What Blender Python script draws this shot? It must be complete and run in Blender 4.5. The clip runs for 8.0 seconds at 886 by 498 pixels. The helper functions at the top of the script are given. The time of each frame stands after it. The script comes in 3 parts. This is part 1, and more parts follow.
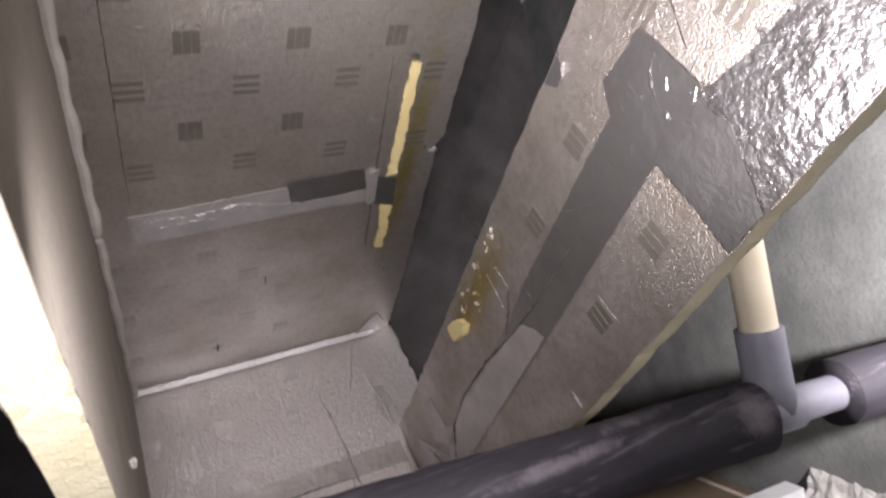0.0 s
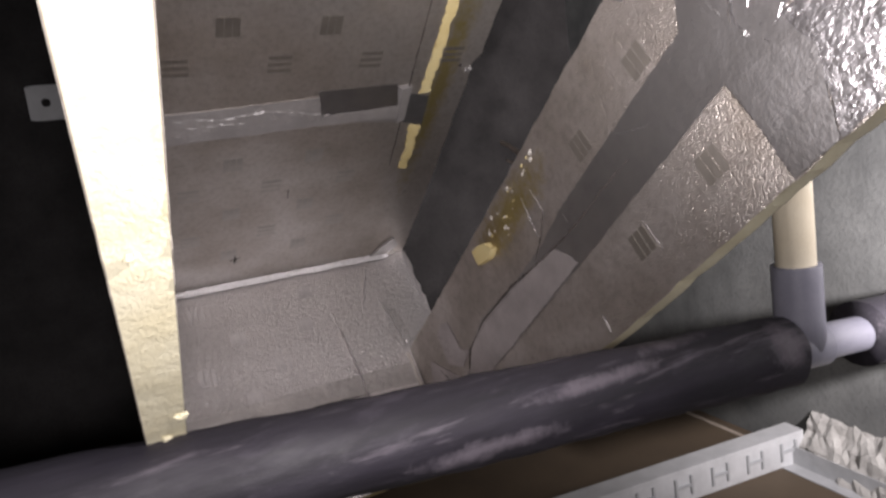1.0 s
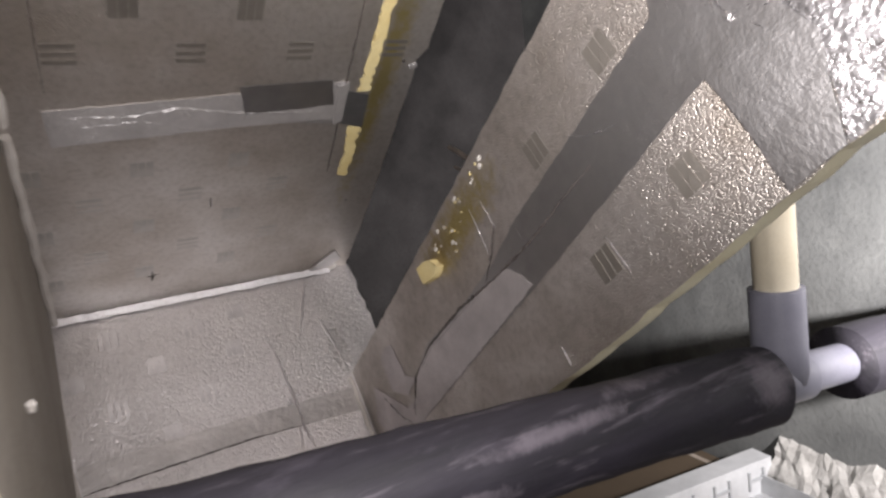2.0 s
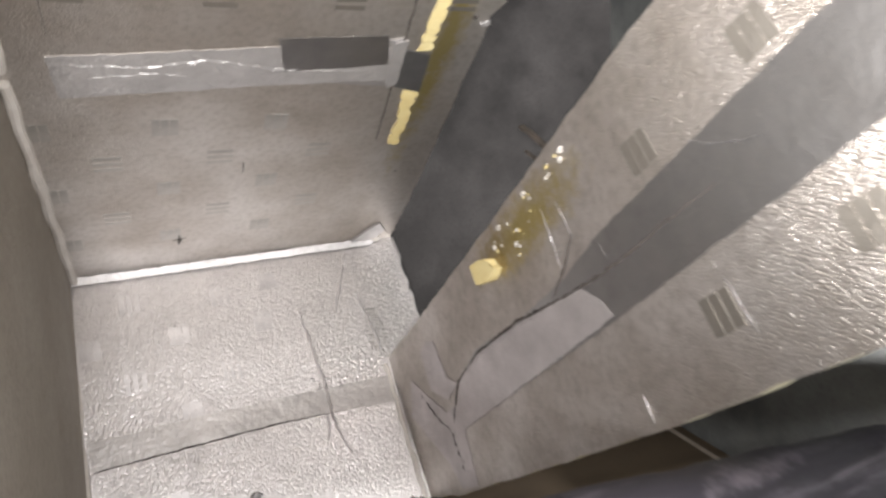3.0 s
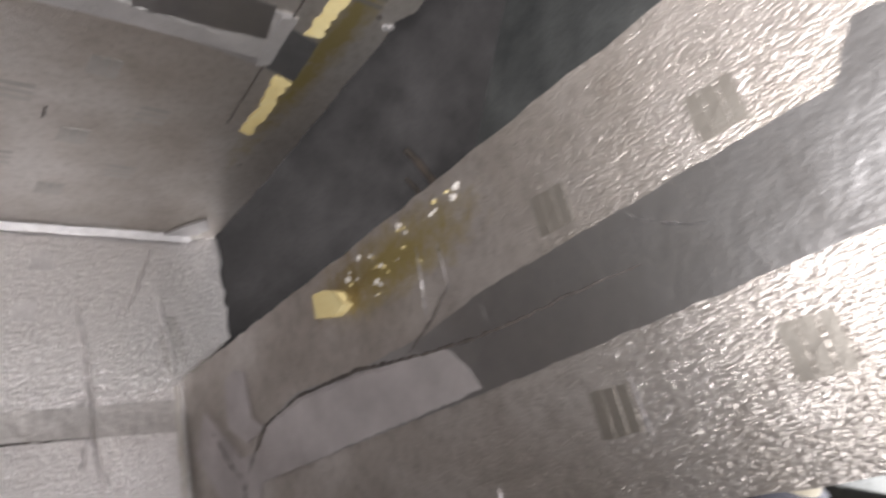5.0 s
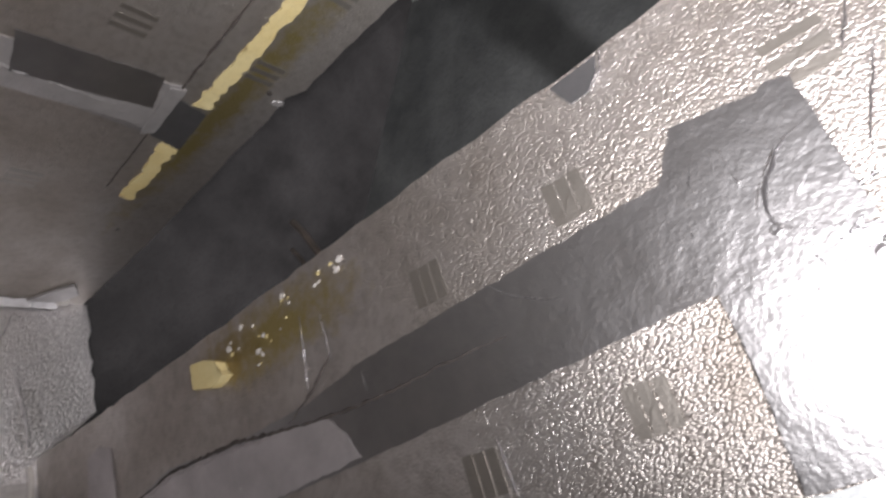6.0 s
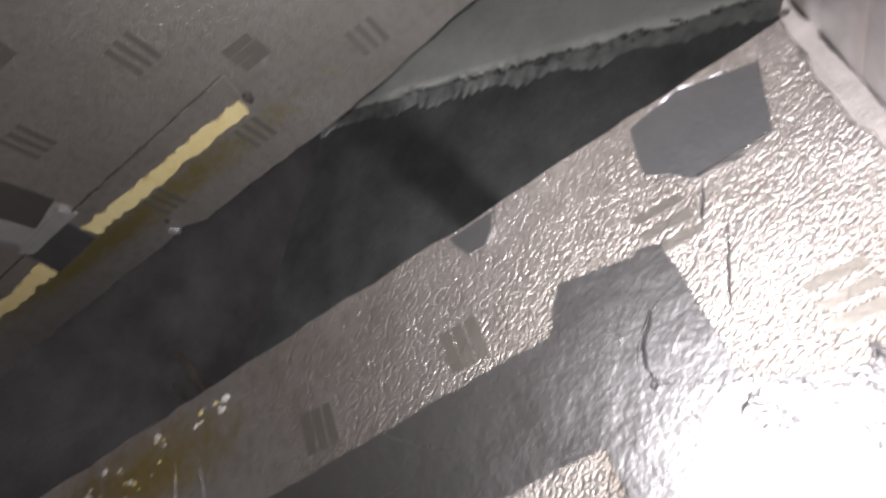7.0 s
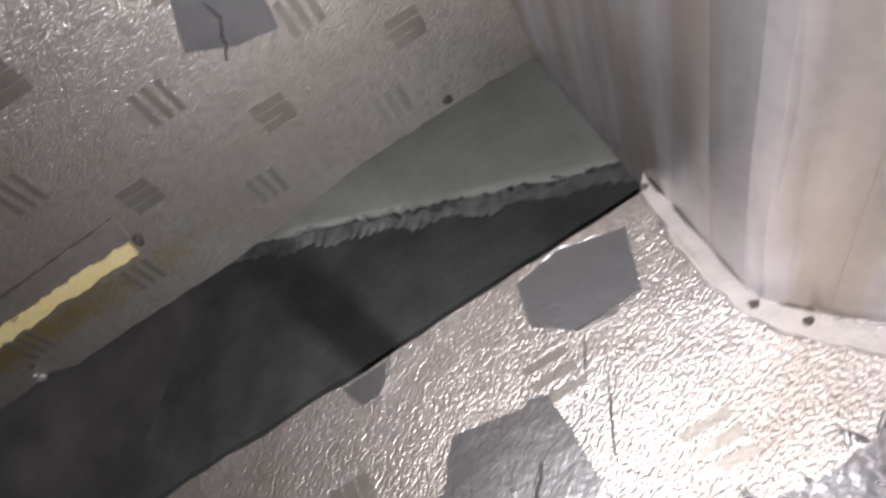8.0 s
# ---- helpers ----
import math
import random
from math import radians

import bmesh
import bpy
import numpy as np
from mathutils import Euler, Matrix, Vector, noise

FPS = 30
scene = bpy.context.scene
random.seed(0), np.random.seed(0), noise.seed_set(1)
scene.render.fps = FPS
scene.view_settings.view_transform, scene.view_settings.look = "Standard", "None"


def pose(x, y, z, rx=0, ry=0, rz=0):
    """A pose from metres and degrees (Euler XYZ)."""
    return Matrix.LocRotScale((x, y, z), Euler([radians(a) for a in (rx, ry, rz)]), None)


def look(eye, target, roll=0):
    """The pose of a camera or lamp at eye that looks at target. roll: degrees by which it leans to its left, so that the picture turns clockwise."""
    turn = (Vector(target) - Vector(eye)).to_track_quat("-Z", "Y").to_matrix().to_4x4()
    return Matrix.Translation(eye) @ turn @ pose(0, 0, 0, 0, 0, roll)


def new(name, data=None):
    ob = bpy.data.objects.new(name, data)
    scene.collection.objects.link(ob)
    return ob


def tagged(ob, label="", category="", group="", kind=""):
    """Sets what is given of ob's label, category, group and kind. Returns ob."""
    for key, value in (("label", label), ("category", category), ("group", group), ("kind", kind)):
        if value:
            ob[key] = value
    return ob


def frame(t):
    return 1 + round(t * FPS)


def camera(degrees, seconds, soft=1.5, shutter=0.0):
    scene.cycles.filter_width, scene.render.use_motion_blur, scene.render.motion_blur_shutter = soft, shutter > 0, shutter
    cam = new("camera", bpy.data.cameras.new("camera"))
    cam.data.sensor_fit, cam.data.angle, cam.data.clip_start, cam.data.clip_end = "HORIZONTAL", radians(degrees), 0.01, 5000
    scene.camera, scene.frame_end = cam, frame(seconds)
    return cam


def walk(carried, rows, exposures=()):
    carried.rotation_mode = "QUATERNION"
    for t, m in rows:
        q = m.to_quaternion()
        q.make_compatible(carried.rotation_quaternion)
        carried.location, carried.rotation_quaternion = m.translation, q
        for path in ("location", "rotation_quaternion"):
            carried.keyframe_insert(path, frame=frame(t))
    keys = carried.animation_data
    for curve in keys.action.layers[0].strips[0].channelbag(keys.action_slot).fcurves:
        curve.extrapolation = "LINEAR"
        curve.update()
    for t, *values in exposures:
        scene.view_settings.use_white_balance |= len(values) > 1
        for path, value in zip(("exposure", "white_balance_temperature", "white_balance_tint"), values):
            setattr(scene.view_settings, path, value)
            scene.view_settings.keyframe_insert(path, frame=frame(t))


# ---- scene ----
DUCT_TILT = 37.0
DUCT = Matrix.Translation((0, 0, -1.13)) @ pose(0, 0, 0, -DUCT_TILT)   # frame of the sloping ductwork
cam = camera(69.8, 8.0, 2.5, 0.7)
PATH = [
    (0, (0.012, 0.064, 2.089), (0.925, 1.528, 3.101), -29.9),
    (0.5, (-0.003, 0.076, 2.09), (0.924, 1.594, 3.006), -27.8),
    (1, (-0.026, 0.094, 2.092), (0.873, 1.662, 2.949), -25.3),
    (1.5, (-0.025, 0.115, 2.093), (0.929, 1.68, 2.894), -25.8),
    (1.7, (-0.006, 0.128, 2.106), (1.012, 1.625, 2.956), -27.4),
    (2.8, (0.074, 0.19, 2.191), (0.995, 1.81, 2.918), -21.7),
    (3, (0.075, 0.204, 2.208), (0.939, 1.848, 2.951), -19.8),
    (3.5, (0.088, 0.245, 2.235), (0.96, 1.942, 2.832), -16.1),
    (4, (0.091, 0.28, 2.252), (0.994, 1.975, 2.813), -12.3),
    (4.5, (0.094, 0.284, 2.256), (1.196, 1.849, 2.834), -12.8),
    (5, (0.089, 0.277, 2.248), (1.428, 1.605, 2.915), -14.1),
    (5.2, (0.081, 0.272, 2.247), (1.5, 1.496, 2.947), -14.7),
    (6.3, (0.078, 0.256, 2.244), (1.664, 1.162, 3.059), -18.9),
    (6.5, (0.082, 0.255, 2.245), (1.695, 1.054, 3.117), -19.8),
    (7, (0.073, 0.253, 2.25), (1.709, 0.822, 3.251), -21.6),
    (7.5, (0.073, 0.248, 2.249), (1.693, 0.573, 3.376), -25.6),
    (8, (0.064, 0.247, 2.253), (1.665, 0.327, 3.45), -30.1),
]
walk(cam, [(t, DUCT @ look(eye, target, roll)) for t, eye, target, roll in PATH],
     exposures=[(0, 0.0, 6500, 14), (1.0, -0.25, 6500, 14), (1.7, -0.15, 6500, 12), (2.8, 1.0, 6500, 6), (3.5, 1.0, 6500, 5), (4.0, 0.8, 6450, 5), (4.5, 0.65, 6400, 6),
                (5.2, 0.3, 6300, 8), (6.5, -0.4, 6250, 10), (7.0, -0.55, 6250, 10), (8.0, -0.6, 6200, 10)])

# ---- light: fixed lamps standing in for one carried torch, in a closed, dark ceiling void ----
world = bpy.data.worlds.new("void")
scene.world = world
world.use_nodes = True
world.node_tree.nodes["Background"].inputs[0].default_value = (0.55, 0.6, 0.65, 1)
world.node_tree.nodes["Background"].inputs[1].default_value = 0.02


def torch(name, place, aim, watts, size, cone):
    """A fixed torch-like lamp: a wide, soft-edged beam from place towards aim."""
    data = bpy.data.lights.new(name, "SPOT")
    data.energy, data.color, data.shadow_soft_size = watts, (1.0, 0.947, 0.95), size
    data.spot_size, data.spot_blend = math.radians(cone), 1.0
    ob = new(name, data)
    ob.matrix_basis = DUCT @ look(place, aim)
    return ob


# three places along the one torch's way, all lit at once
torch("torch_low", (-0.03, 0.06, 2.05), (0.2, 1.0, 2.38), 11.0, 0.025, 160)
torch("torch_mid", (0.07, 0.19, 2.2), (0.05, 1.0, 2.4), 4.2, 0.0, 130)
torch("torch_high", (0.068, 0.258, 2.25), (0.8, 0.11, 2.82), 11.0, 0.0, 124)
# unseen lamp out at the right, added to brighten the side wall
torch("unseen_side_lamp", (0.57, 0.2, 2.06), (0.79, 0.41, 2.21), 48.0, 0.012, 126)


# ---- materials ----
def material(name):
    m = bpy.data.materials.new(name)
    m.use_nodes = True
    nt = m.node_tree
    return m, nt, nt.nodes["Principled BSDF"]


def node(nt, kind, **values):
    n = nt.nodes.new(kind)
    for key, value in values.items():
        if key in n.inputs:
            n.inputs[key].default_value = value
    return n


def coords(nt, scale=(1, 1, 1)):
    tc = nt.nodes.new("ShaderNodeTexCoord")
    mp = nt.nodes.new("ShaderNodeMapping")
    mp.inputs["Scale"].default_value = scale
    nt.links.new(tc.outputs["Object"], mp.inputs["Vector"])
    return mp.outputs["Vector"]


def noise_tex(nt, vec, scale, detail=3.0, rough=0.55):
    n = node(nt, "ShaderNodeTexNoise", Scale=scale, Detail=detail, Roughness=rough)
    nt.links.new(vec, n.inputs["Vector"])
    return n.outputs["Fac"]


def ramp(nt, fac, *stops):
    r = nt.nodes.new("ShaderNodeValToRGB")
    while len(r.color_ramp.elements) < len(stops):
        r.color_ramp.elements.new(0.5)
    for e, (p, c) in zip(r.color_ramp.elements, stops):
        e.position, e.color = p, (*c, 1) if len(c) == 3 else c
    nt.links.new(fac, r.inputs["Fac"])
    return r.outputs["Color"]


def grey(v):
    return (v, v, v)


def mix(nt, fac, a, b):
    n = nt.nodes.new("ShaderNodeMix")
    n.data_type = "RGBA"
    for value, socket in ((fac, n.inputs[0]), (a, n.inputs[6]), (b, n.inputs[7])):
        if hasattr(value, "node"):
            nt.links.new(value, socket)
        else:
            socket.default_value = value if isinstance(value, float) else (*value, 1)
    return n.outputs[2]


def bump(nt, shader, *layers):
    last = None
    for height, strength, distance in layers:
        b = node(nt, "ShaderNodeBump", Strength=strength, Distance=distance)
        nt.links.new(height, b.inputs["Height"])
        if last:
            nt.links.new(last, b.inputs["Normal"])
        last = b.outputs["Normal"]
    nt.links.new(last, shader.inputs["Normal"])


def stain(nt, vec, centre, radii, strength):
    """A blotch with a broken outline: full inside the radii, gone at twice their reach."""
    mp = nt.nodes.new("ShaderNodeMapping")
    mp.inputs["Scale"].default_value = [1 / r if r else 0 for r in radii]
    mp.inputs["Location"].default_value = [-c / r if r else 0 for c, r in zip(centre, radii)]
    nt.links.new(vec, mp.inputs["Vector"])
    reach = nt.nodes.new("ShaderNodeVectorMath")
    reach.operation = "LENGTH"
    nt.links.new(mp.outputs["Vector"], reach.inputs[0])
    third = node(nt, "ShaderNodeMath")
    third.operation = "MULTIPLY"
    third.inputs[1].default_value = 1 / 3
    nt.links.new(reach.outputs["Value"], third.inputs[0])
    broken = node(nt, "ShaderNodeMath")
    broken.operation = "MULTIPLY_ADD"
    broken.inputs[1].default_value = 1.9 / 3
    nt.links.new(noise_tex(nt, vec, 75, 6, 0.7), broken.inputs[0])
    nt.links.new(third.outputs[0], broken.inputs[2])
    return ramp(nt, broken.outputs[0], (0.0, grey(strength)), (0.42, grey(strength)), (0.7, grey(0)))


def foil_material(name, light, dust, grain, depth, stretch=(1, 1, 1), rough=0.36, dirt=0.5, stains=()):
    """Embossed aluminium facing of insulation board, dusty."""
    m, nt, sh = material(name)
    vec = coords(nt)
    fine = coords(nt, stretch)
    big = noise_tex(nt, vec, 9, 5, 0.6)
    speck = noise_tex(nt, vec, 160, 3)
    mask = ramp(nt, big, (0.32, grey(0)), (0.72, grey(dirt)))
    col = mix(nt, mask, light, dust)
    col = mix(nt, ramp(nt, speck, (0.45, grey(0)), (0.8, grey(0.35))), col, tuple(c * 0.6 for c in dust))
    for centre, radii, colour, strength in stains:
        col = mix(nt, stain(nt, vec, centre, radii, strength), col, colour)
    nt.links.new(col, sh.inputs["Base Color"])
    sh.inputs["Metallic"].default_value = 0.9
    rr = ramp(nt, big, (0.25, grey(rough - 0.08)), (0.8, grey(rough + 0.16)))
    nt.links.new(rr, sh.inputs["Roughness"])
    v = node(nt, "ShaderNodeTexVoronoi", Scale=grain)
    nt.links.new(fine, v.inputs["Vector"])
    dome = node(nt, "ShaderNodeMath")
    dome.operation = "POWER"
    dome.inputs[1].default_value = 2.0
    nt.links.new(v.outputs["Distance"], dome.inputs[0])
    down = node(nt, "ShaderNodeMath")
    down.operation = "MULTIPLY"
    down.inputs[1].default_value = -1.0
    nt.links.new(dome.outputs[0], down.inputs[0])
    bump(nt, sh, (noise_tex(nt, vec, 14, 3), 0.25, 0.006), (down.outputs[0], 0.8, depth), (noise_tex(nt, fine, grain * 2.2, 1), 0.25, depth * 0.5))
    return m


def tape_material(name, colour, rough, wrinkle):
    m, nt, sh = material(name)
    vec = coords(nt)
    big = noise_tex(nt, vec, 22, 4, 0.6)
    nt.links.new(mix(nt, ramp(nt, big, (0.3, grey(0)), (0.75, grey(1))), colour, tuple(c * 0.7 for c in colour)), sh.inputs["Base Color"])
    sh.inputs["Metallic"].default_value = 0.92
    nt.links.new(ramp(nt, big, (0.3, grey(rough)), (0.8, grey(rough + 0.14))), sh.inputs["Roughness"])
    w = noise_tex(nt, coords(nt, (1, 1, 1)), 70, 4, 0.65)
    bump(nt, sh, (w, wrinkle, 0.004), (noise_tex(nt, vec, 420, 2), 0.15, 0.001))
    return m


def rough_material(name, a, b, scale, rough=0.85, depth=0.002, speckle=0.3, metallic=0.0, gloss=0.5):
    m, nt, sh = material(name)
    vec = coords(nt)
    big = noise_tex(nt, vec, scale, 6, 0.62)
    fine = noise_tex(nt, vec, scale * 22, 3)
    col = mix(nt, ramp(nt, big, (0.3, grey(0)), (0.7, grey(1))), a, b)
    nt.links.new(mix(nt, ramp(nt, fine, (0.5, grey(0)), (0.75, grey(speckle))), col, tuple(c * 0.45 for c in a)), sh.inputs["Base Color"])
    sh.inputs["Roughness"].default_value, sh.inputs["Metallic"].default_value = rough, metallic
    sh.inputs["Specular IOR Level"].default_value = gloss
    bump(nt, sh, (big, 0.5, depth * 4), (fine, 0.5, depth))
    return m


GLUE_TONE = (0.46, 0.37, 0.12)
FOIL = foil_material("dusty_embossed_foil", (0.66, 0.63, 0.6), (0.37, 0.32, 0.265), 800, 0.0005, rough=0.37, dirt=0.75,
                     stains=[((0.362, 0.6, 0), (0.017, 0.2, 0), GLUE_TONE, 0.85)])
FOIL_SIDE = foil_material("coarse_embossed_foil", (0.7, 0.665, 0.64), (0.28, 0.24, 0.2), 660, 0.00065, rough=0.35, dirt=0.85,
                          stains=[((0, 0.595, 2.396), (0, 0.085, 0.026), GLUE_TONE, 0.9), ((0, 0.66, 2.4), (0, 0.05, 0.022), (0.3, 0.22, 0.08), 0.6)])
FOIL_END = foil_material("bright_embossed_foil", (0.78, 0.76, 0.77), (0.6, 0.57, 0.56), 620, 0.0009, (1, 1, 0.45), 0.36, 0.35)
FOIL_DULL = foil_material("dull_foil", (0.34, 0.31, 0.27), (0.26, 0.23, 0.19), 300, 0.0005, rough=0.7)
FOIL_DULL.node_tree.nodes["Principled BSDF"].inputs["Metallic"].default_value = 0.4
FOIL_SMOOTH = foil_material("smooth_streaked_foil", (0.74, 0.71, 0.7), (0.42, 0.38, 0.36), 40, 0.006, (0.03, 1, 1), 0.42, 0.8)


def add_reflection_bands(mat, a, b):
    """Long brownish and bluish streaks along the sheet: reflections put into its colour."""
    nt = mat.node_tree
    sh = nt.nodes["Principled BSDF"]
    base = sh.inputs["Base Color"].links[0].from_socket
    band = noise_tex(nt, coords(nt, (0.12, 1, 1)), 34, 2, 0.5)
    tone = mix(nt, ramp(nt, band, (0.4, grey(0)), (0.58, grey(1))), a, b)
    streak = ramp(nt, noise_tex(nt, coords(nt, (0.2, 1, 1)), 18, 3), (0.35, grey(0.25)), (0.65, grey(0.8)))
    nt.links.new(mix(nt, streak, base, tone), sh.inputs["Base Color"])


add_reflection_bands(FOIL_SMOOTH, (0.4, 0.34, 0.29), (0.6, 0.6, 0.64))
# three tones of pressed mark; how each reflects is put into its colour
MARK = tape_material("pressed_foil", (0.43, 0.4, 0.36), 0.41, 0.15)
MARK_FAINT = tape_material("faint_pressed_foil", (0.6, 0.58, 0.55), 0.46, 0.1)
MARK_BRIGHT = tape_material("pressed_bright_foil", (0.78, 0.76, 0.77), 0.44, 0.1)
TAPE = tape_material("aluminium_tape", (0.43, 0.42, 0.42), 0.28, 0.18)
TAPE_STRIP = tape_material("rubbed_tape", (0.66, 0.64, 0.635), 0.38, 0.5)
TAPE_STRIP.node_tree.nodes["Principled BSDF"].inputs["Metallic"].default_value = 0.7
TAPE_PALE = tape_material("matt_pale_tape", (0.64, 0.603, 0.605), 0.47, 0.45)
TAPE_PALE.node_tree.nodes["Principled BSDF"].inputs["Metallic"].default_value = 0.78
TAPE_WRINKLED = tape_material("crumpled_foil_tape", (0.46, 0.45, 0.46), 0.23, 0.5)
TAPE_DARK = tape_material("dark_smooth_tape", (0.3, 0.3, 0.31), 0.4, 0.15)
FOAM = rough_material("yellow_foam", (0.72, 0.62, 0.33), (0.66, 0.53, 0.24), 30, 0.9, 0.0012)
FOAM_CUT = rough_material("cream_cut_foam", (0.7, 0.665, 0.5), (0.6, 0.545, 0.36), 25, 0.85, 0.0014, 0.15)

GRIME = foil_material("grimy_foil", (0.72, 0.7, 0.7), (0.45, 0.43, 0.42), 400, 0.0012, rough=0.5, dirt=1.0)
# near-black that stands for the shade inside cracks, holes and gaps
CREVICE = rough_material("dark_crevice", (0.035, 0.03, 0.028), (0.08, 0.066, 0.058), 60, 0.8, 0.0005)
SMEAR = rough_material("greyish_sealant", (0.5, 0.46, 0.43), (0.38, 0.35, 0.33), 60, 0.55, 0.0008, 0.3, 0.3)
SEALANT = rough_material("pale_sealant", (0.72, 0.69, 0.65), (0.58, 0.54, 0.5), 40, 0.6, 0.0008)
CONCRETE = rough_material("dark_weathered_concrete", (0.18, 0.185, 0.18), (0.085, 0.088, 0.088), 8, 0.9, 0.0012, 0.45, gloss=0.15)
CONCRETE_UP = rough_material("upper_pour_concrete", (0.78, 0.79, 0.73), (0.58, 0.6, 0.55), 13, 0.9, 0.0012, 0.3)
GROUT = rough_material("grey_grout", (0.36, 0.38, 0.35), (0.15, 0.16, 0.155), 34, 0.9, 0.002, 0.4)
# dark concrete, with the torch's falloff also put into its colour
DARK_WALL = rough_material("dim_dark_concrete", (0.058, 0.055, 0.055), (0.023, 0.022, 0.022), 9, 0.9, 0.001, 0.5, gloss=0.12)
MORTAR = rough_material("pale_mortar", (0.46, 0.45, 0.43), (0.22, 0.215, 0.2), 28, 0.9, 0.003, 0.5)
BOARD = rough_material("brown_board_paper", (0.09, 0.065, 0.041), (0.062, 0.045, 0.029), 7, 0.75, 0.0004, 0.2)
PAPER = rough_material("pale_paper", (0.36, 0.31, 0.26), (0.26, 0.22, 0.18), 30, 0.8, 0.0004)
GALV = rough_material("galvanised_steel", (0.56, 0.57, 0.58), (0.45, 0.46, 0.47), 40, 0.5, 0.0003, 0.2, 0.2)
GALV_DARKER = rough_material("darker_galvanising", (0.42, 0.43, 0.44), (0.34, 0.35, 0.36), 60, 0.55, 0.0003, 0.2, 0.2)
PVC_GREY = rough_material("grey_plastic_fitting", (0.13, 0.13, 0.16), (0.17, 0.17, 0.2), 30, 0.35, 0.0002, 0.2)
PVC_CREAM = rough_material("cream_plastic_pipe", (0.72, 0.66, 0.52), (0.64, 0.57, 0.43), 25, 0.4, 0.0002, 0.15)
STEEL_DARK = rough_material("dark_steel", (0.07, 0.065, 0.06), (0.12, 0.1, 0.09), 60, 0.5, 0.0004, 0.3, 0.6)


def rubber_material():
    m, nt, sh = material("black_rubber_foam")
    vec = coords(nt, (0.22, 1, 1))
    big = noise_tex(nt, vec, 34, 6, 0.7)
    streak = noise_tex(nt, coords(nt, (0.06, 1, 1)), 70, 5, 0.65)
    dusty = ramp(nt, noise_tex(nt, coords(nt, (0.3, 1, 1)), 16, 6, 0.7), (0.54, grey(0)), (0.7, grey(0.75)))
    base = mix(nt, ramp(nt, streak, (0.35, grey(0)), (0.7, grey(1))), (0.009, 0.008, 0.012), (0.022, 0.019, 0.028))
    scuff = ramp(nt, noise_tex(nt, coords(nt, (0.08, 1, 1)), 60, 6, 0.7), (0.57, grey(0)), (0.7, grey(0.7)))
    worn = mix(nt, scuff, base, (0.13, 0.115, 0.135))
    col = mix(nt, dusty, worn, (0.075, 0.066, 0.085))
    plain = coords(nt)
    for centre, radii in (((0.45, 1.662, 0.297), (0.02, 0.03, 0.02)), ((0.265, 1.684, 0.314), (0.055, 0.03, 0.005)), ((0.36, 1.675, 0.322), (0.05, 0.03, 0.004)), ((0.17, 1.688, 0.292), (0.055, 0.03, 0.008))):
        col = mix(nt, stain(nt, plain, centre, radii, 0.6), col, (0.17, 0.15, 0.175))
    nt.links.new(col, sh.inputs["Base Color"])
    nt.links.new(ramp(nt, big, (0.35, grey(0.55)), (0.7, grey(0.85))), sh.inputs["Roughness"])
    bump(nt, sh, (big, 0.3, 0.003), (noise_tex(nt, coords(nt), 500, 2), 0.2, 0.0006))
    return m


RUBBER = rubber_material()


# ---- mesh helpers ----
def part(name, bm, mat, parent, label=""):
    me = bpy.data.meshes.new(name)
    bmesh.ops.recalc_face_normals(bm, faces=bm.faces)
    bm.to_mesh(me)
    bm.free()
    me.materials.append(mat)
    ob = new(name, me)
    if parent:
        ob.parent = parent
    return tagged(ob, label)


def thing(name, label, category, m=DUCT, group="", kind=""):
    ob = new(name)
    ob.matrix_basis = m
    ob.empty_display_size = 0.05
    return tagged(ob, label, category, group, kind)


def smooth(ob):
    ob.data.polygons.foreach_set("use_smooth", [True] * len(ob.data.polygons))
    return ob


def box(x0, x1, y0, y1, z0, z1, bevel=0.0):
    bm = bmesh.new()
    bmesh.ops.create_cube(bm, size=1)
    for v in bm.verts:
        v.co = Vector(((x0, x1)[v.co.x > 0], (y0, y1)[v.co.y > 0], (z0, z1)[v.co.z > 0]))
    if bevel:
        bmesh.ops.bevel(bm, geom=bm.edges[:], offset=bevel, segments=2, affect="EDGES", profile=0.6)
    return bm


# planes of the ductwork: (u, v, height over the face) to a point
TOP_Z, END_Y, SIDE_X = 2.6, 1.0, 0.359


def on_top(u, v, h):
    return Vector((u, v, TOP_Z - h))


def on_end(u, v, h):
    return Vector((u, END_Y - h, v))


def on_side(u, v, h):
    return Vector((SIDE_X - h, u, v))


def ragged(points, step, jitter, rng):
    out = []
    for i, a in enumerate(points):
        b = points[(i + 1) % len(points)]
        a, b = Vector(a), Vector(b)
        n = max(1, int((b - a).length / step))
        for k in range(n):
            p = a.lerp(b, k / n)
            if k:
                p += Vector((rng.uniform(-jitter, jitter), rng.uniform(-jitter, jitter)))
            out.append(p)
    return out


def sheet(plane, points, h0, h1, step=0.006, jitter=0.0006, seed=1):
    """A thin piece with a slightly ragged outline lying on a face, from height h0 to h1."""
    rng = random.Random(seed)
    pts = ragged(points, step, jitter, rng)
    bm = bmesh.new()
    low = [bm.verts.new(plane(p.x, p.y, h0)) for p in pts]
    top = [bm.verts.new(plane(p.x, p.y, h1)) for p in pts]
    n = len(pts)
    for i in range(n):
        bm.faces.new((low[i], low[(i + 1) % n], top[(i + 1) % n], top[i]))
    face = bm.faces.new(top)
    back = bm.faces.new(low)
    bmesh.ops.triangulate(bm, faces=[face, back])
    return bm


